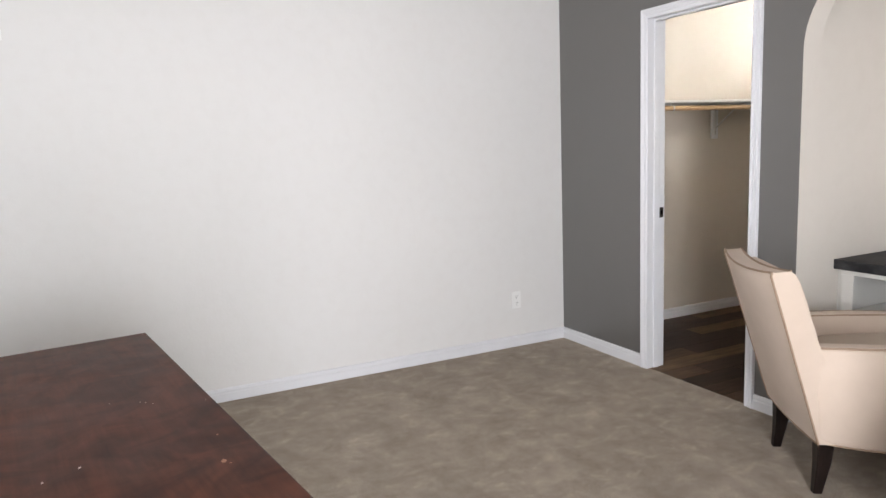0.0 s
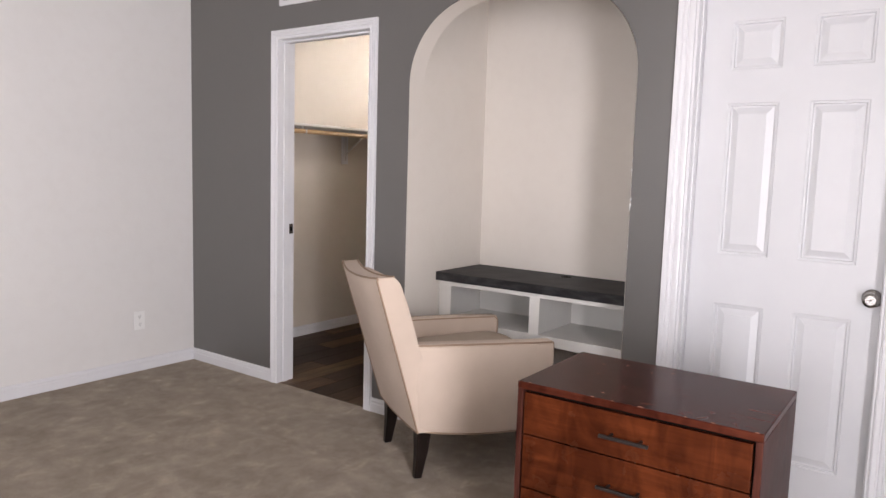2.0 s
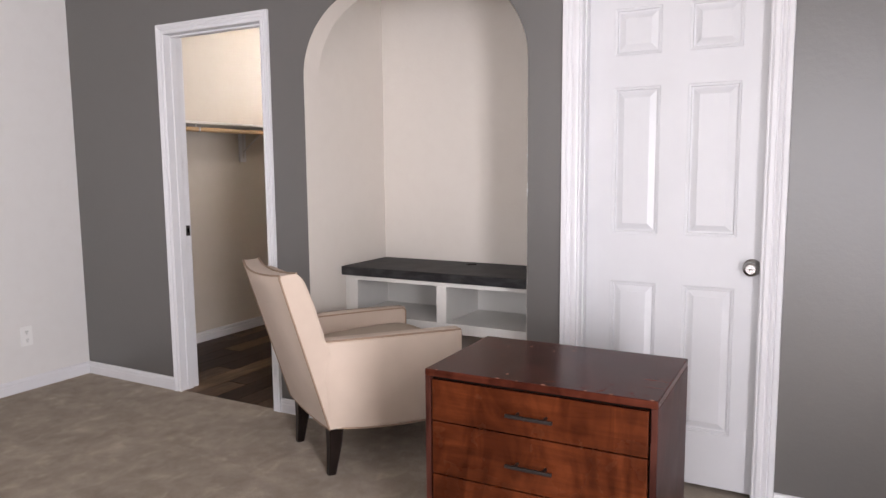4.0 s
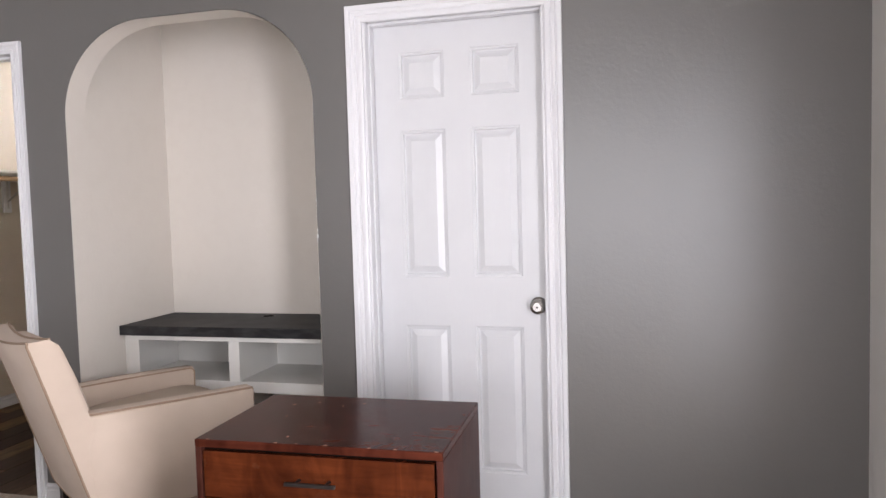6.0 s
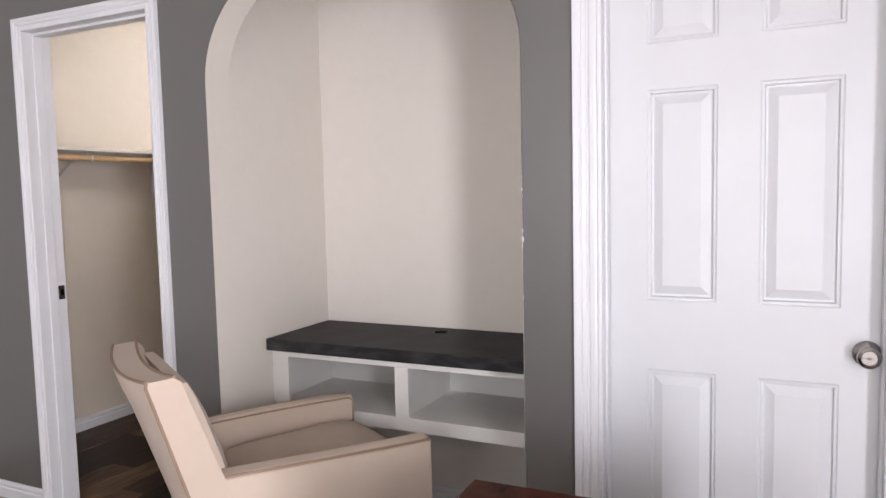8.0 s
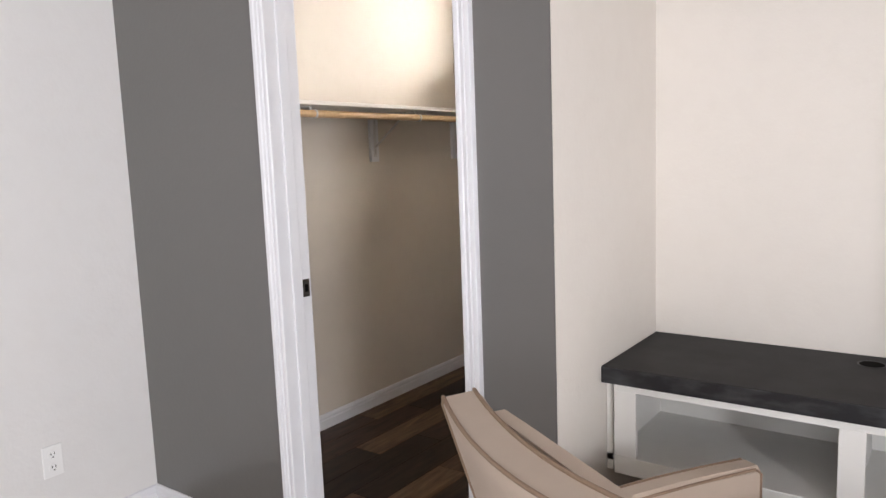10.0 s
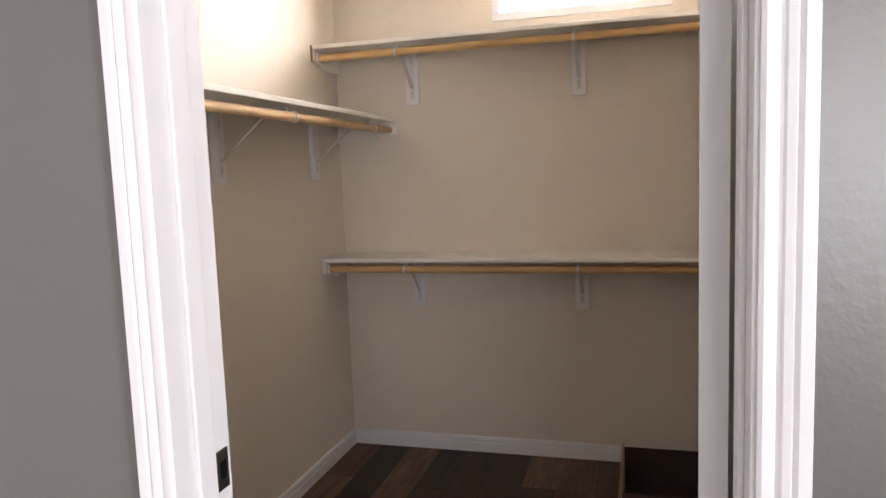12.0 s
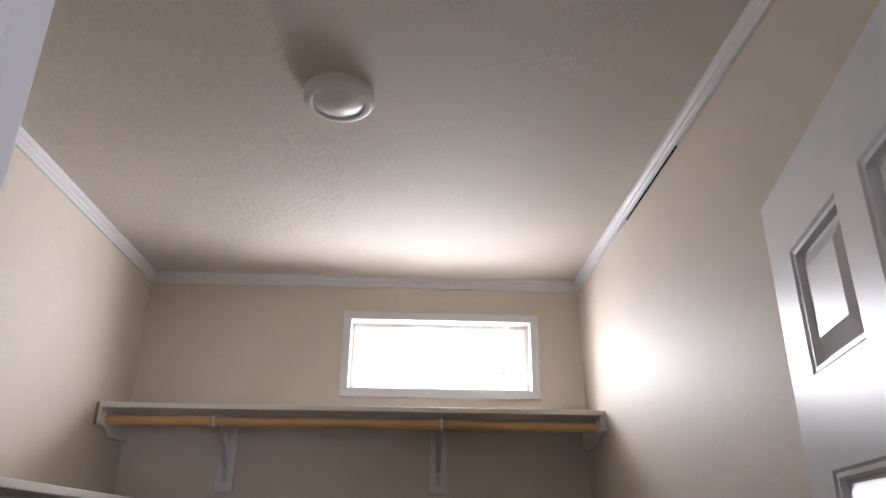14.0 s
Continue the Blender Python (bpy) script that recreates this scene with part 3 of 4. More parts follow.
def ring_round(c, r, tube_r, m, n=20, k=8):
    """Ring round the x axis at c."""
    bm = bmesh.new()
    rows = []
    for a in (2 * math.pi * i / n for i in range(n)):
        out = Vector((0, math.cos(a), math.sin(a)))
        rows.append([bm.verts.new(m @ (Vector(c) + out * (r + tube_r * math.cos(b)) + Vector((1.6 * tube_r * math.sin(b), 0, 0)))) for b in (2 * math.pi * h / k for h in range(k))])
    for i in range(n):
        for h in range(k):
            bm.faces.new((rows[i][h], rows[i][(h + 1) % k], rows[(i + 1) % n][(h + 1) % k], rows[(i + 1) % n][h]))
    return bm


def bracket(parent, m, drop, depth, skew=0.0):
    """White block on the wall with a steel shelf-and-rod bracket: strap, arm under the board, brace, hanger and rod ring; local y is away from the wall, z up to the shelf."""
    plate = part("bracket", add_box(bmesh.new(), (-0.031, 0.0, -drop), (0.031, 0.018, 0.0), 0.002, m), MAT_TRIM, parent, "white painted bracket block")
    part("wall_strap", add_box(bmesh.new(), (-0.0105, 0.0182, -drop + 0.026), (0.0105, 0.0212, -0.004), 0.001, m), MAT_STRAP, plate, "white enamelled steel strap")
    for z0, z1 in ((-drop + 0.034, -drop + 0.066), (-0.06, -0.036)):
        part("strap_slot", add_box(bmesh.new(), (-0.004, 0.0213, z0), (0.004, 0.0218, z1), 0, m), MAT_STEEL, plate, "grey slot of the strap")
    part("strut", slab_between((0, 0.023, -drop + 0.078), (skew * 0.7, depth * 0.66, -0.007), 0.014, 0.005, m), MAT_STEEL, plate, "painted steel brace")
    part("arm", loft([[m @ Vector((c + u, y, z)) for u, z in ((-0.009, -0.0045), (0.009, -0.0045), (0.009, -0.0006), (-0.009, -0.0006))] for c, y in ((0, 0.0185), (skew, depth - 0.058))]), MAT_STRAP, plate, "white enamelled steel arm")
    part("hanger", add_box(bmesh.new(), (skew - 0.0075, depth - 0.062, -0.037), (skew + 0.0075, depth - 0.058, -0.0006), 0.0008, m), MAT_STRAP, plate, "white enamelled steel hanger")
    part("rod_hook", ring_round((skew, depth - 0.038, -0.035), 0.0185, 0.0032, m), MAT_STRAP, plate, "white enamelled rod ring", True)


def shelf(label, length, depth, m, drop, at, rod_mat, raw_end, skew=0.0):
    """x along the wall, y away from it, z=0 the board's upper face."""
    top = thing("closet_shelf", label, "shelf", m, "closet shelves")
    part("board", box((0, 0.0, -0.019), (length, depth, 0.0), 0.003), MAT_SHELF, top)
    rod = part("rod", tube([(0.02, depth - 0.038, -0.054), (length - 0.02, depth - 0.038, -0.054)], 0.0165, 18), rod_mat, top, "round pine hanging rod", True)
    for x0, x1 in ((0.0, 0.019), (length - 0.019, length)):
        cl = part("end_cleat", prism([(0.0, -0.02), (depth, -0.02), (depth, -0.07), (depth - 0.09, -0.075), (depth - 0.13, -0.10), (0.0, -0.10)], 0, x0, x1), MAT_SHELF, top)
        xs = x0 + 0.019 if x0 == 0 else x0 - 0.008
        part("rod_socket", lathe([(0.024, 0.0), (0.024, 0.008), (0.0, 0.008)], 18, pose(xs, depth - 0.038, -0.054, 0, 90)), MAT_PLASTIC, cl, "white plastic rod socket", True)
    if raw_end:
        part("raw_edge", box((length - 0.009, depth - 0.001, -0.074), (length, depth + 0.002, -0.002)), MAT_RAW, top, "unpainted wooden end of the cleat")
    for x in at:
        bracket(top, pose(x, 0.0, -0.019), drop, depth, skew)
    return top


GAP = 0.001
shelf("white painted upper closet shelf with a pine hanging rod", CE - CW - 2 * GAP, 0.273, pose(CE - GAP, CN - GAP, 1.936, 0, 0, 180), 0.248, (CE - 0.413, CE - 1.18), MAT_ROD, True)
shelf("white painted lower closet shelf with a pine hanging rod", CE - CW - 2 * GAP, 0.273, pose(CE - GAP, CN - GAP, 0.979, 0, 0, 180), 0.249, (CE - 0.413, CE - 1.182), MAT_ROD, False)
shelf("white painted side closet shelf with a pine hanging rod", CN - T - 0.01, 0.305, pose(CW + GAP, CN - 0.002, 1.614, 0, 0, -90), 0.255, (CN - 2.148, CN - 1.392, CN - 0.65), MAT_ROD_Y, False, -0.07)


# ---- niche bench ----
bench = thing("built_in_bench", "white painted built-in cabinet with two open cubbies in the niche", "cabinet")
FY, ZB, ZT2 = 0.285, 0.455, 0.715
part("bottom_shelf", box((NI[0] + 0.002, FY + 0.018, ZB + 0.028), (NI[1] - 0.002, 0.694, ZB + 0.046)), MAT_CABINET, bench)
part("back_panel", box((NI[0] + 0.002, 0.695, ZB), (NI[1] - 0.002, 0.704, ZT2)), MAT_CABINET, bench)
for lo, hi in (((NI[0] + 0.03, FY, ZB), (NI[1] - 0.002, FY + 0.018, ZB + 0.052)), ((NI[0] + 0.03, FY, ZT2 - 0.022), (NI[1] - 0.002, FY + 0.018, ZT2))):
    part("face_rail", box(lo, hi, 0.0015), MAT_CABINET, bench)
for x0, x1 in ((NI[0] + 0.03, NI[0] + 0.092), (2.392, 2.448), (2.952, NI[1] - 0.002)):
    part("face_stile", box((x0, FY + 0.0005, ZB + 0.052), (x1, FY + 0.0175, ZT2 - 0.022), 0.0015), MAT_CABINET, bench)
part("divider", box((2.411, FY + 0.018, ZB + 0.046), (2.429, 0.694, ZT2)), MAT_CABINET, bench)
for x0, x1 in ((NI[0] + 0.002, NI[0] + 0.02), (NI[1] - 0.02, NI[1] - 0.003)):
    part("end_panel", box((x0, FY + 0.018, ZB), (x1, 0.694, ZT2)), MAT_CABINET, bench)

bm = box((NI[0] + 0.001, 0.267, 0.7165), (NI[1] - 0.001, 0.706, 0.763), 0.002)
for fc in bm.faces:
    fc.material_index = 0 if abs(fc.normal.z) > 0.6 else 1
top = thing("desk_top", "thick black laminate worktop with scuffed edges and a cable hole", "worktop")
part("slab", bm, [MAT_DESK, MAT_DESK_EDGE], top)
part("cable_grommet", lathe([(0.030, 0.7631), (0.034, 0.7631), (0.034, 0.7638), (0.032, 0.7642), (0.030, 0.7638)], 28, pose(2.427, 0.617, 0)), MAT_DESK_EDGE, top, "black plastic cable grommet", True)
part("cable_hole", lathe([(0.0, 0.7633), (0.030, 0.7633), (0.030, 0.7641), (0.0, 0.7641)], 28, pose(2.427, 0.617, 0)), MAT_SLOT, top)


# ---- outlets, vent, hook ----
def outlet(m, label, w=0.07, h=0.115):
    o = thing("wall_outlet", label, "outlet", m, "wall outlets")
    part("cover_plate", box((-w / 2, -0.006, -h / 2), (w / 2, 0.0, h / 2), 0.002), MAT_PLASTIC, o)
    for dz in (-0.024, 0.024):
        s = part("socket", lathe([(0.0, 0.0), (0.0165, 0.0), (0.0165, 0.0025), (0.0, 0.0025)], 20, pose(0, -0.0055, dz, 90)), MAT_PLASTIC, o)
        for dx in (-0.006, 0.006):
            part("slot", box((dx - 0.0014, -0.0088, dz - 0.001), (dx + 0.0014, -0.0078, dz + 0.008)), MAT_SLOT, s)
        part("slot", box((-0.0024, -0.0088, dz - 0.011), (0.0024, -0.0078, dz - 0.0065)), MAT_SLOT, s)
    return o


outlet(pose(0.0005, -0.391, 0.322, 0, 0, 90), "white duplex outlet low on the off-white wall")
outlet(pose(2.850, 0.7065, 1.088), "white duplex outlet above the black worktop", 0.078, 0.12)

vent = thing("wall_vent", "white slatted return-air grille above the closet doorway", "vent", pose(1.17, 0, 2.33))
VW, VH = 0.315, 0.115
for lo, hi in (((-VW, -0.012, -VH), (VW, -0.0005, -VH + 0.028)), ((-VW, -0.012, VH - 0.028), (VW, -0.0005, VH)), ((-VW, -0.012, -VH + 0.028), (-VW + 0.028, -0.0005, VH - 0.028)), ((VW - 0.028, -0.012, -VH + 0.028), (VW, -0.0005, VH - 0.028))):
    part("grille_frame", box(lo, hi, 0.003), MAT_TRIM, vent)
for i in range(1, 8):
    x = -VW + 0.028 + i * (2 * VW - 0.056) / 8
    part("mullion", box((x - 0.006, -0.010, -VH + 0.028), (x + 0.006, -0.001, VH - 0.028), 0.001), MAT_TRIM, vent)
for i in range(11):
    z = -VH + 0.035 + i * (2 * VH - 0.07) / 10
    part("slat", add_box(bmesh.new(), (-VW + 0.028, -0.0068, -0.001), (VW - 0.028, 0.0068, 0.001), 0, pose(0, -0.0062, z, 52)), MAT_TRIM, vent)
part("backing", box((-VW + 0.028, -0.0012, -VH + 0.028), (VW - 0.028, -0.0006, VH - 0.028)), MAT_SLOT, vent)

hook = thing("wall_hook", "small white plastic hook high on the off-white wall", "hook", pose(0.0005, -3.2, 1.97))
part("plate", box((0, -0.012, -0.025), (0.005, 0.012, 0.025), 0.002), MAT_PLASTIC, hook)
part("prong", tube([(0.004, 0, -0.012), (0.02, 0, -0.016), (0.026, 0, -0.004)], 0.004, 8), MAT_PLASTIC, hook, "", True)

# chips of bare plaster along the arch edge
random.seed(7)
chips = thing("plaster_chips", "small white chips in the paint along the arch edge", "chipped paint", kind="structure")
for z, s in ((z, s * 0.9) for z, s in ((1.37, 0.006), (1.335, 0.010), (1.315, 0.005), (1.27, 0.005), (1.215, 0.009), (1.19, 0.014), (1.172, 0.008), (1.02, 0.007), (0.93, 0.004))):
    bm = lathe([(0.0, 0.0), (s, 0.0), (s * 0.5, 0.002), (0.0, 0.002)], 6, pose(NI[1] - 0.0025 + random.uniform(0, 0.003), -0.0003, z, 90, 0, 0) @ Matrix.Diagonal((0.38, 0.8, 1, 1)))
    part("chip", bm, MAT_PLASTIC, chips)


# ---- armchair ----
def armchair(m):
    ch = thing("armchair", "cream upholstered armchair with tan piping and dark tapered legs", "armchair", m)
    hw = 0.312
    rear = lambda z: -0.05 - 0.20 * (z - 0.21) / 0.67

    arm_x = lambda s: 0.262 + 0.05 * s + 0.016 * math.sin(math.pi * s)

    # sides: arm panels with a bulging outer face
    def arm(sx):
        rings = []
        for k in range(13):
            s = k / 12
            y = -0.115 + s * 0.67
            ztop = 0.592 - 0.012 * s + 0.004 * math.sin(math.pi * s)
            zbot = 0.235 - 0.05 * math.sin(math.pi * min(1.0, s * 0.62 + 0.12)) + 0.01 * (1 - s)
            out = arm_x(s)
            inn = out - 0.066
            x0 = out - 0.02 if k == 0 else out
            ring = [(sx * inn, y, zbot), (sx * (x0 - 0.02), y, zbot), (sx * (x0 - 0.004), y, zbot + 0.02), (sx * (x0 + 0.004), y, (zbot + ztop) / 2), (sx * x0, y, ztop - 0.012), (sx * (x0 - 0.012), y, ztop), (sx * (inn + 0.012), y, ztop + 0.002), (sx * inn, y, ztop - 0.01)]
            rings.append([(px, max(py, rear(pz) + 0.012), pz) for px, py, pz in ring])
        part("arm", loft(rings), MAT_FABRIC, ch, "", True)
        pts = []
        for k in range(13):
            s = k / 12
            pts.append((sx * (arm_x(s) - 0.003), -0.115 + s * 0.67, 0.588 - 0.012 * s + 0.004 * math.sin(math.pi * s)))
        pts += [(sx * (hw - 0.006), 0.557, 0.57), (sx * (hw - 0.008), 0.557, 0.40), (sx * (hw - 0.012), 0.556, 0.22)]
        part("arm_piping", tube(pts, 0.0042, 7), MAT_PIPING, ch, "", True)
        part("arm_piping", tube([(sx * (arm_x(0.08 + 0.9 * k / 6) - 0.064), -0.06 + 0.6 * k / 6, 0.588 - 0.011 * k / 6) for k in range(7)] + [(sx * (hw - 0.066), 0.556, 0.565), (sx * (hw - 0.066), 0.556, 0.44)], 0.0035, 7), MAT_PIPING, ch, "", True)
        low = [(sx * (arm_x(k / 12) - 0.014), max(-0.105 + 0.658 * k / 12, -0.045), 0.235 - 0.05 * math.sin(math.pi * min(1.0, k / 12 * 0.62 + 0.12)) + 0.01 * (1 - k / 12)) for k in range(13)]
        part("base_piping", tube(low, 0.0035, 7), MAT_PIPING, ch, "", True)

    arm(-1)
    arm(1)

    # reclined back, bowed across its width
    n = 14
    rings = []
    zs = [0.215, 0.30, 0.42, 0.54, 0.64, 0.74, 0.82, 0.862, 0.876]
    for z in zs:
        f = (z - 0.215) / 0.66
        half = 0.266 + 0.016 * f
        thick = 0.125 - 0.04 * f - (0.012 if z > 0.87 else 0.0)
        ring = []
        for k in range(n + 1):
            u = -1 + 2 * k / n
            ring.append((u * half, rear(z) - 0.03 * (1 - u * u) * (0.35 + 0.65 * f) + (0.006 if z > 0.87 else 0), z - 0.016 * (1 - u * u) * f * (1 if z > 0.8 else 0)))
        for k in range(n + 1):
            u = 1 - 2 * k / n
            ring.append((u * half, rear(z) + thick - 0.022 * (1 - u * u) * f, z - 0.016 * (1 - u * u) * f * (1 if z > 0.8 else 0) + 0.004 * f))
        rings.append(ring)
    part("backrest", loft(rings), MAT_FABRIC, ch, "", True)
    part("back_piping", tube([Vector(p) + Vector((0, -0.001, 0.001)) for p in rings[-1][:n + 1]], 0.0042, 7), MAT_PIPING, ch, "", True)
    part("back_piping", tube([Vector(p) + Vector((0, 0.0, 0.002)) for p in rings[-1][n + 1:]], 0.0042, 7), MAT_PIPING, ch, "", True)
    for i in (0, n):
        part("back_piping", tube([Vector(r[i]) for r in rings], 0.0042, 7), MAT_PIPING, ch, "", True)
    part("base_piping", tube([Vector(p) for p in rings[0][:n + 1]], 0.0038, 7), MAT_PIPING, ch, "", True)

    # inner back cushion and crowned seat cushion
    rings = []
    for z, t in ((0.44, 0.02), (0.50, 0.045), (0.62, 0.052), (0.74, 0.042), (0.82, 0.022), (0.85, 0.004)):
        y0 = rear(z) + 0.075
        c = 0.198 + 0.03 * (z - 0.44) / 0.4
        rings.append([(-c, y0, z), (c, y0, z), (c, y0 + 0.03 + t * 0.35, z), (c * 0.6, y0 + 0.03 + t * 0.8, z), (0, y0 + 0.03 + t * 0.9, z), (-c * 0.6, y0 + 0.03 + t * 0.8, z), (-c, y0 + 0.03 + t * 0.35, z)])
    part("back_cushion", loft(rings), MAT_FABRIC, ch, "", True)
    bm = bmesh.new()
    nx, ny = 12, 12
    grid = []
    for j in range(ny + 1):
        row = []
        for i in range(nx + 1):
            u, v = -1 + 2 * i / nx, j / ny
            z = 0.470 + 0.055 * (1 - u ** 6) * (1 - (2 * v - 1) ** 6) + 0.012 * v
            row.append(bm.verts.new((u * (0.205 + 0.047 * v), -0.02 + v * 0.575 + 0.02 * (1 - u * u) * v, z)))
        grid.append(row)
    for j in range(ny):
        for i in range(nx):
            bm.faces.new((grid[j][i], grid[j][i + 1], grid[j + 1][i + 1], grid[j + 1][i]))
    rim = [e for e in bm.edges if e.is_boundary]
    ex = bmesh.ops.extrude_edge_only(bm, edges=rim)
    for v in ex["geom"]:
        if isinstance(v, bmesh.types.BMVert):
            v.co.z = 0.31
    part("seat_cushion", bm, MAT_SEAT, ch, "taupe seat cushion", True)
    part("seat_base", box((-0.21, -0.03, 0.20), (0.21, 0.53, 0.315), 0.012), MAT_FABRIC, ch, "", True)
    part("front_apron", box((-hw + 0.066, 0.53, 0.20), (hw - 0.066, 0.552, 0.31), 0.008), MAT_FABRIC, ch, "", True)
    for sx in (-1, 1):
        for y, ky in ((0.0, -0.03), (0.47, 0.015)):
            rings = []
            for z, r, dy in ((0.235, 0.034, ky * 0.3), (0.12, 0.026, ky * 0.5), (0.0, 0.0165, ky)):
                rings.append([(sx * 0.212 + dx * r, y + dy + ddy * r, z) for dx, ddy in ((-1, -0.8), (-0.8, -1), (0.8, -1), (1, -0.8), (1, 0.8), (0.8, 1), (-0.8, 1), (-1, 0.8))])
            part("leg", loft(rings), MAT_LEG, ch, "dark tapered wooden leg", True)
    return ch


armchair(pose(2.150, -0.363, 0, 0, 0, -32.1))


# ---- dressers ----
def bar_pull(parent, m, length=0.14):
    h = part("handle", add_box(bmesh.new(), (-length / 2, -0.036, -0.005), (length / 2, -0.026, 0.005), 0.002, m), MAT_HANDLE, parent, "dark bronze bar handle")
    for x in (-length / 2 + 0.028, length / 2 - 0.028):
        part("handle_post", tube([m @ Vector((x, -0.027, 0)), m @ Vector((x, 0.0, 0))], 0.0042, 10), MAT_HANDLE, h, "", True)


def dresser(name, label, w, d, h, m, columns, rows, handle_at, top_mat):
    """x across the front, y back, z up; the front lies at y=0."""
    dr = thing(name, label, "dresser", m)
    part("top", box((0, 0.0, h - 0.022), (w, d, h), 0.003), top_mat, dr)
    for x0, x1 in ((0.0, 0.018), (w - 0.018, w)):
        part("side_panel", box((x0, 0.002, 0.0), (x1, d, h - 0.0225), 0.002), MAT_SIDE, dr)
    part("back_panel", box((0.018, d - 0.012, 0.06), (w - 0.018, d - 0.001, h - 0.0225)), MAT_SIDE, dr)
    part("plinth", box((0.018, 0.03, 0.0), (w - 0.018, 0.05, rows[-1][0] - 0.004)), MAT_SIDE, dr)
    part("carcass", box((0.018, 0.022, rows[-1][0] - 0.004), (w - 0.018, 0.034, h - 0.0225)), MAT_SLOT, dr)
    cw = (w - 0.036 - 0.006 * (columns + 1)) / columns
    for c in range(columns):
        x0 = 0.018 + 0.006 + c * (cw + 0.006)
        for z0, z1 in rows:
            dw = part("drawer", box((x0, 0.001, z0 + 0.0015), (x0 + cw, 0.021, z1 - 0.0015), 0.002), MAT_DRAWER, dr)
            for hx in handle_at:
                bar_pull(dw, pose(x0 + cw * hx, 0.001, (z0 + z1) / 2))
    return dr


dresser("nightstand", "cherry-stained wooden three-drawer chest with worn edges and dark handles", 0.692, 0.462, 0.686, pose(3.062, -0.988, 0, 0, 0, 0.6), 1, ((0.527, 0.656), (0.36, 0.526), (0.19, 0.359)), (0.5,), MAT_DRESSER)
dresser("long_dresser", "long cherry-stained wooden dresser with scuffed top, fronts to the wall", 1.62, 0.495, 0.80, DRESSER_POSE, 2, ((0.62, 0.77), (0.44, 0.619), (0.25, 0.439), (0.08, 0.249)), (0.39, 0.885), MAT_WORN_TOP)

MAT_SCUFF = material("bare_wood_scuff", (0.27, 0.14, 0.085), 0.7)[0]
MAT_PALE = material("pale_scratch", (0.42, 0.35, 0.31), 0.7)[0]


def scuff(parent, x, y, z, size, mat, turn=0.0, stretch=1.0):
    """An irregular shallow fleck of bare wood on a dresser top."""
    size *= 0.6
    ring = [(size * (0.7 + 0.5 * random.random()) * stretch * math.cos(a), size * (0.6 + 0.5 * random.random()) * math.sin(a)) for a in (2 * math.pi * k / 8 for k in range(8))]
    m = parent.matrix_world.inverted() @ pose(x, y, z, 0, 0, turn)
    bm = loft([[m @ Vector((u, v, 0.0)) for u, v in ring], [m @ Vector((u * 0.8, v * 0.8, 0.0006)) for u, v in ring]])
    part("scuff", bm, mat, parent, "bare scuffed fleck")


bpy.context.view_layer.update()
random.seed(11)
night, long_d = bpy.data.objects["nightstand"], bpy.data.objects["long_dresser"]
for x, y, sz, mt, st in ((1.95, -3.15, 0.006, MAT_PALE, 1.3), (2.166, -2.898, 0.003, MAT_PALE, 1), (2.195, -2.832, 0.003, MAT_PALE, 1), (2.205, -2.82, 0.0025, MAT_PALE, 1), (2.221, -2.805, 0.003, MAT_PALE, 1),
                         (2.262, -2.689, 0.003, MAT_PALE, 1), (2.639, -2.71, 0.009, MAT_SCUFF, 1.7), (2.655, -2.70, 0.004, MAT_SCUFF, 1), (2.522, -2.959, 0.005, MAT_PALE, 2), (2.558, -3.02, 0.004, MAT_PALE, 2), (2.83, -2.761, 0.005, MAT_SCUFF, 1.5), (2.50, -2.70, 0.004, MAT_SCUFF, 2)):
    scuff(long_d, x, y, 0.8, sz, mt, random.uniform(0, 180), st)
for x, y, sz, st in ((3.185, -0.632, 0.004, 2.5), (3.309, -0.928, 0.006, 1.6), (3.254, -0.598, 0.004, 2), (3.217, -0.751, 0.003, 2), (3.401, -0.59, 0.004, 2.4), (3.345, -0.627, 0.003, 2)):
    scuff(night, x, y, 0.686, sz, MAT_SCUFF, random.uniform(0, 180), st)
# chipped front edge and corner
for x, sz in ((3.30, 0.006), (3.36, 0.004), (3.44, 0.007), (3.56, 0.004), (3.63, 0.005), (3.737, 0.007), (3.10, 0.004)):
    scuff(night, x, -0.9835 + 0.0073 * (x - 3.062) / 0.69, 0.6861, sz, MAT_SCUFF, 0, 1.8)
# seam of the front edge band
part("edge_band_line", box((0.004, 0.030, 0.7999), (1.616, 0.0325, 0.8004)), MAT_SLOT, long_d)

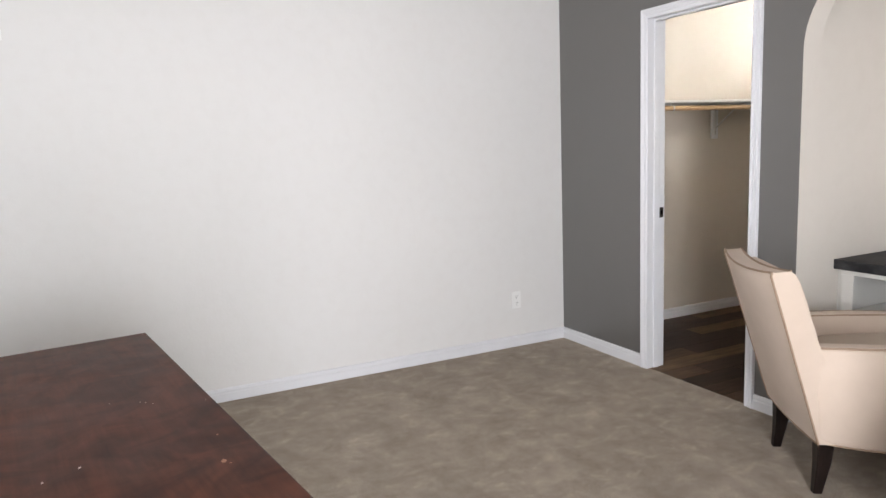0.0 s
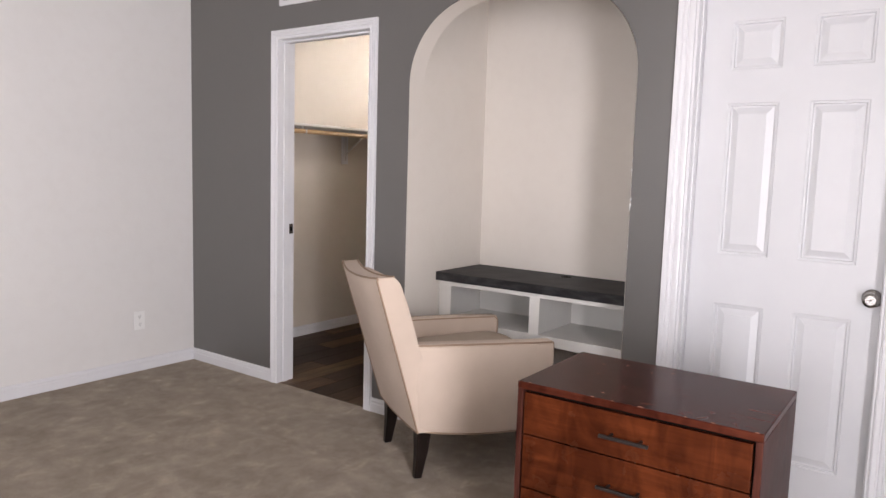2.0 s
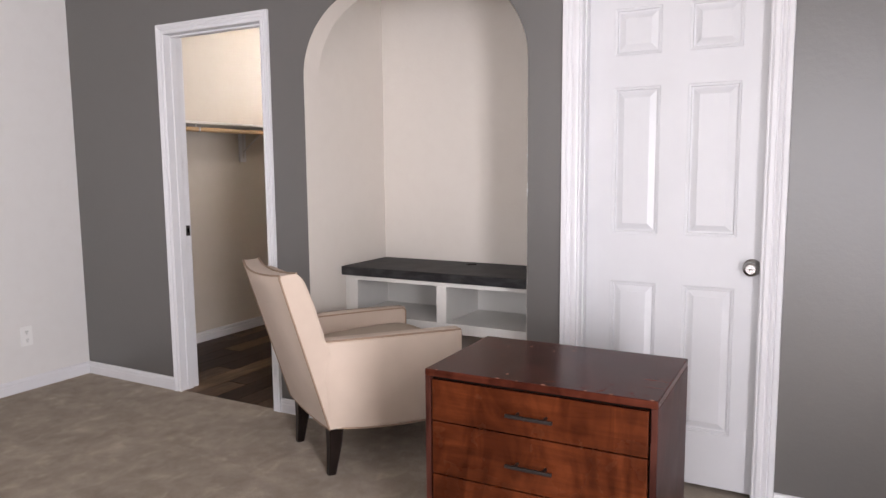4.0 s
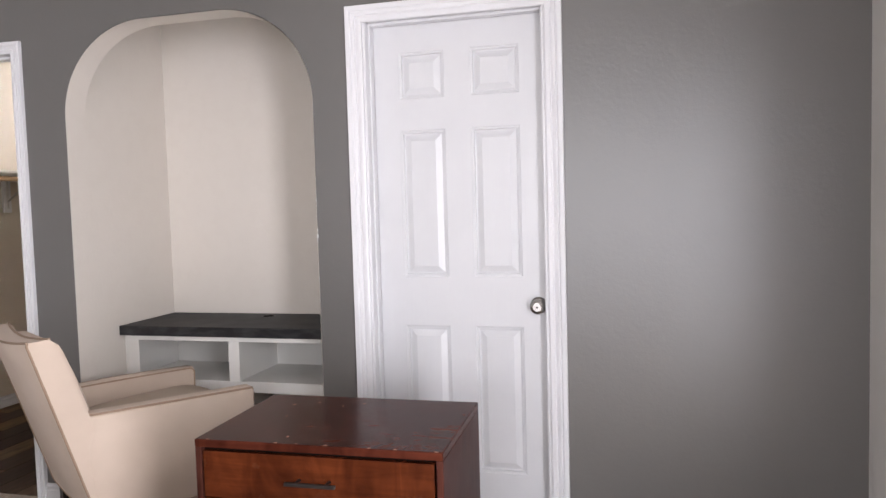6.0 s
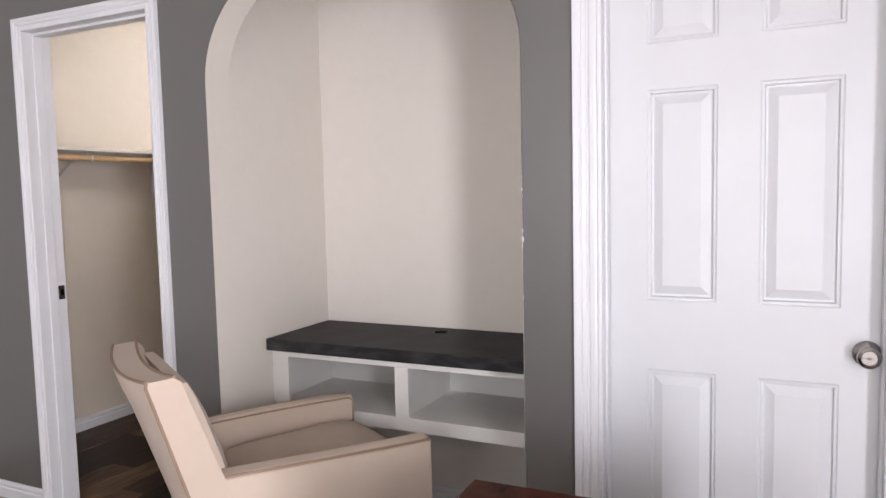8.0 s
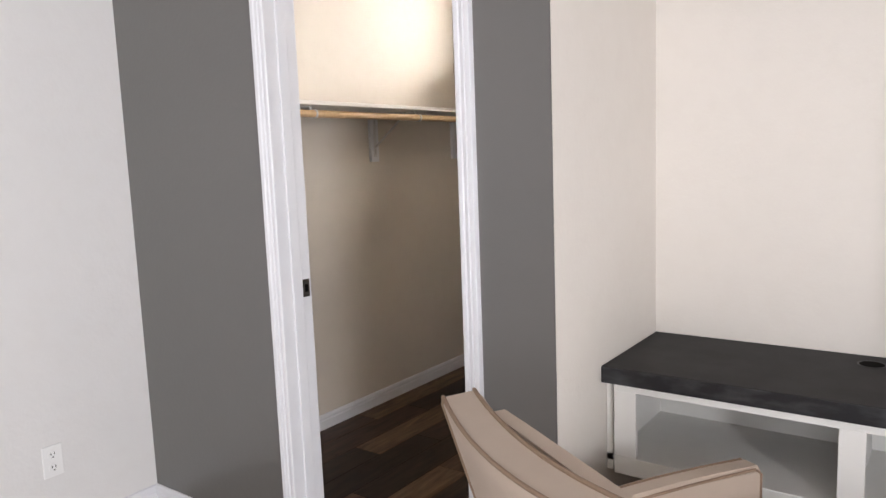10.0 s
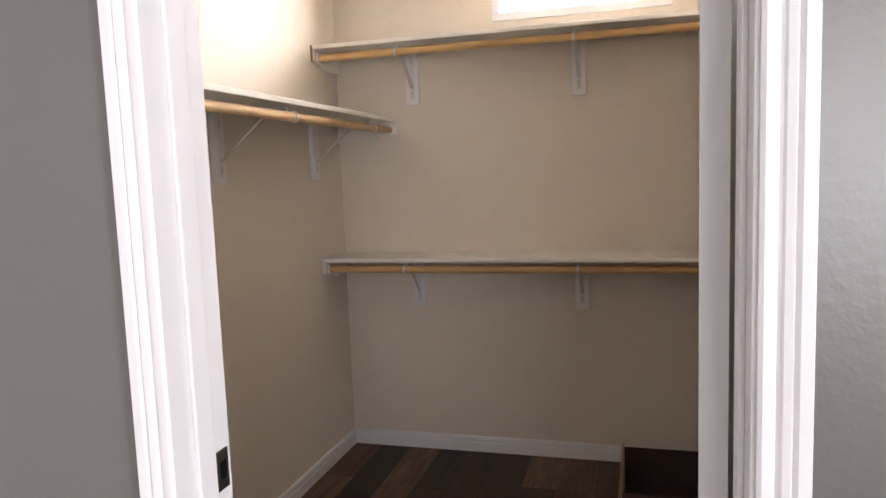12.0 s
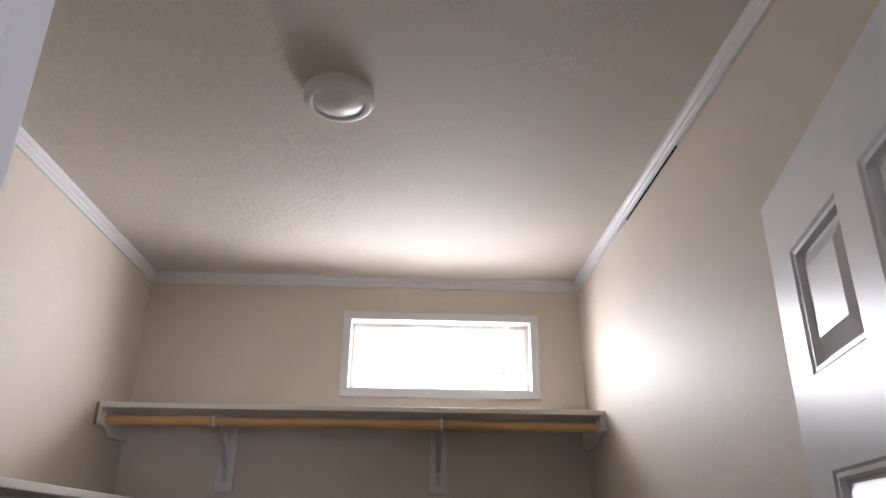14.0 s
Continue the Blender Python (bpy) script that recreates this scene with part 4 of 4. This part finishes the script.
# open cardboard box on the closet floor
MAT_DARKBOX, nt, b = material("dark_printed_cardboard", (0.035, 0.014, 0.010), 0.6)
nt.links.new(ramp(nt, noise_tex(nt, 9, 5), [(0.3, (0.025, 0.010, 0.007)), (0.7, (0.045, 0.018, 0.012))]), b.inputs["Base Color"])
cb = thing("cardboard_box", "dark brown open cardboard box on the closet floor", "box", pose(1.36, 1.78, 0))
bx, by, bz, k = 0.33, 0.44, 0.165, 0.005
for nm, lo, hi in (("box_side", (0, 0, 0), (k, by, bz + 0.02)), ("box_side", (bx - k, 0, 0), (bx, by, bz)), ("box_side", (k, 0, 0), (bx - k, k, bz)), ("box_side", (k, by - k, 0), (bx - k, by, bz)), ("box_bottom", (k, k, 0), (bx - k, by - k, k))):
    part(nm, box(lo, hi), MAT_CARD if lo[0] == 0 else MAT_DARKBOX, cb)
part("flap", add_box(bmesh.new(), (-0.004, 0.01, -0.10), (0.0, by - 0.01, 0.0), 0, pose(-0.001, 0, bz + 0.02, 0, 4, 0)), MAT_CARD, cb)

# ---- closet floor planks, running into the closet ----
floor_c = bpy.data.objects["floor_closet"]
PW = 0.152
plank_mesh = {}
random.seed(3)


def plank(x0, x1, y0, y1):
    key = (round(x1 - x0, 3), round(y1 - y0, 3))
    if key not in plank_mesh:
        g = 0.0007
        plank_mesh[key] = mesh_of(box((g, g, -0.0085), (key[0] - g, key[1] - g, 0.0), 0.0012, 1), "plank", MAT_PLANK)
    ob = new("plank", plank_mesh[key])
    ob.location = (x0, y0, 0.0)
    ob.parent = floor_c


x = CW
row = 0
while x < CE - 0.01:
    x1 = min(x + PW, CE)
    lo_y = 0.013 if CO[0] < (x + x1) / 2 < CO[1] else T
    y = CN - (0.35 + 0.31 * ((row * 2) % 3) + random.uniform(0, 0.15))
    plank(x, x1, y, CN)
    while y > lo_y + 0.01:
        ya = max(lo_y, y - 0.92)
        if ya - lo_y < 0.08:
            ya = lo_y
        plank(x, x1, ya, y)
        y = ya
    x, row = x1, row + 1
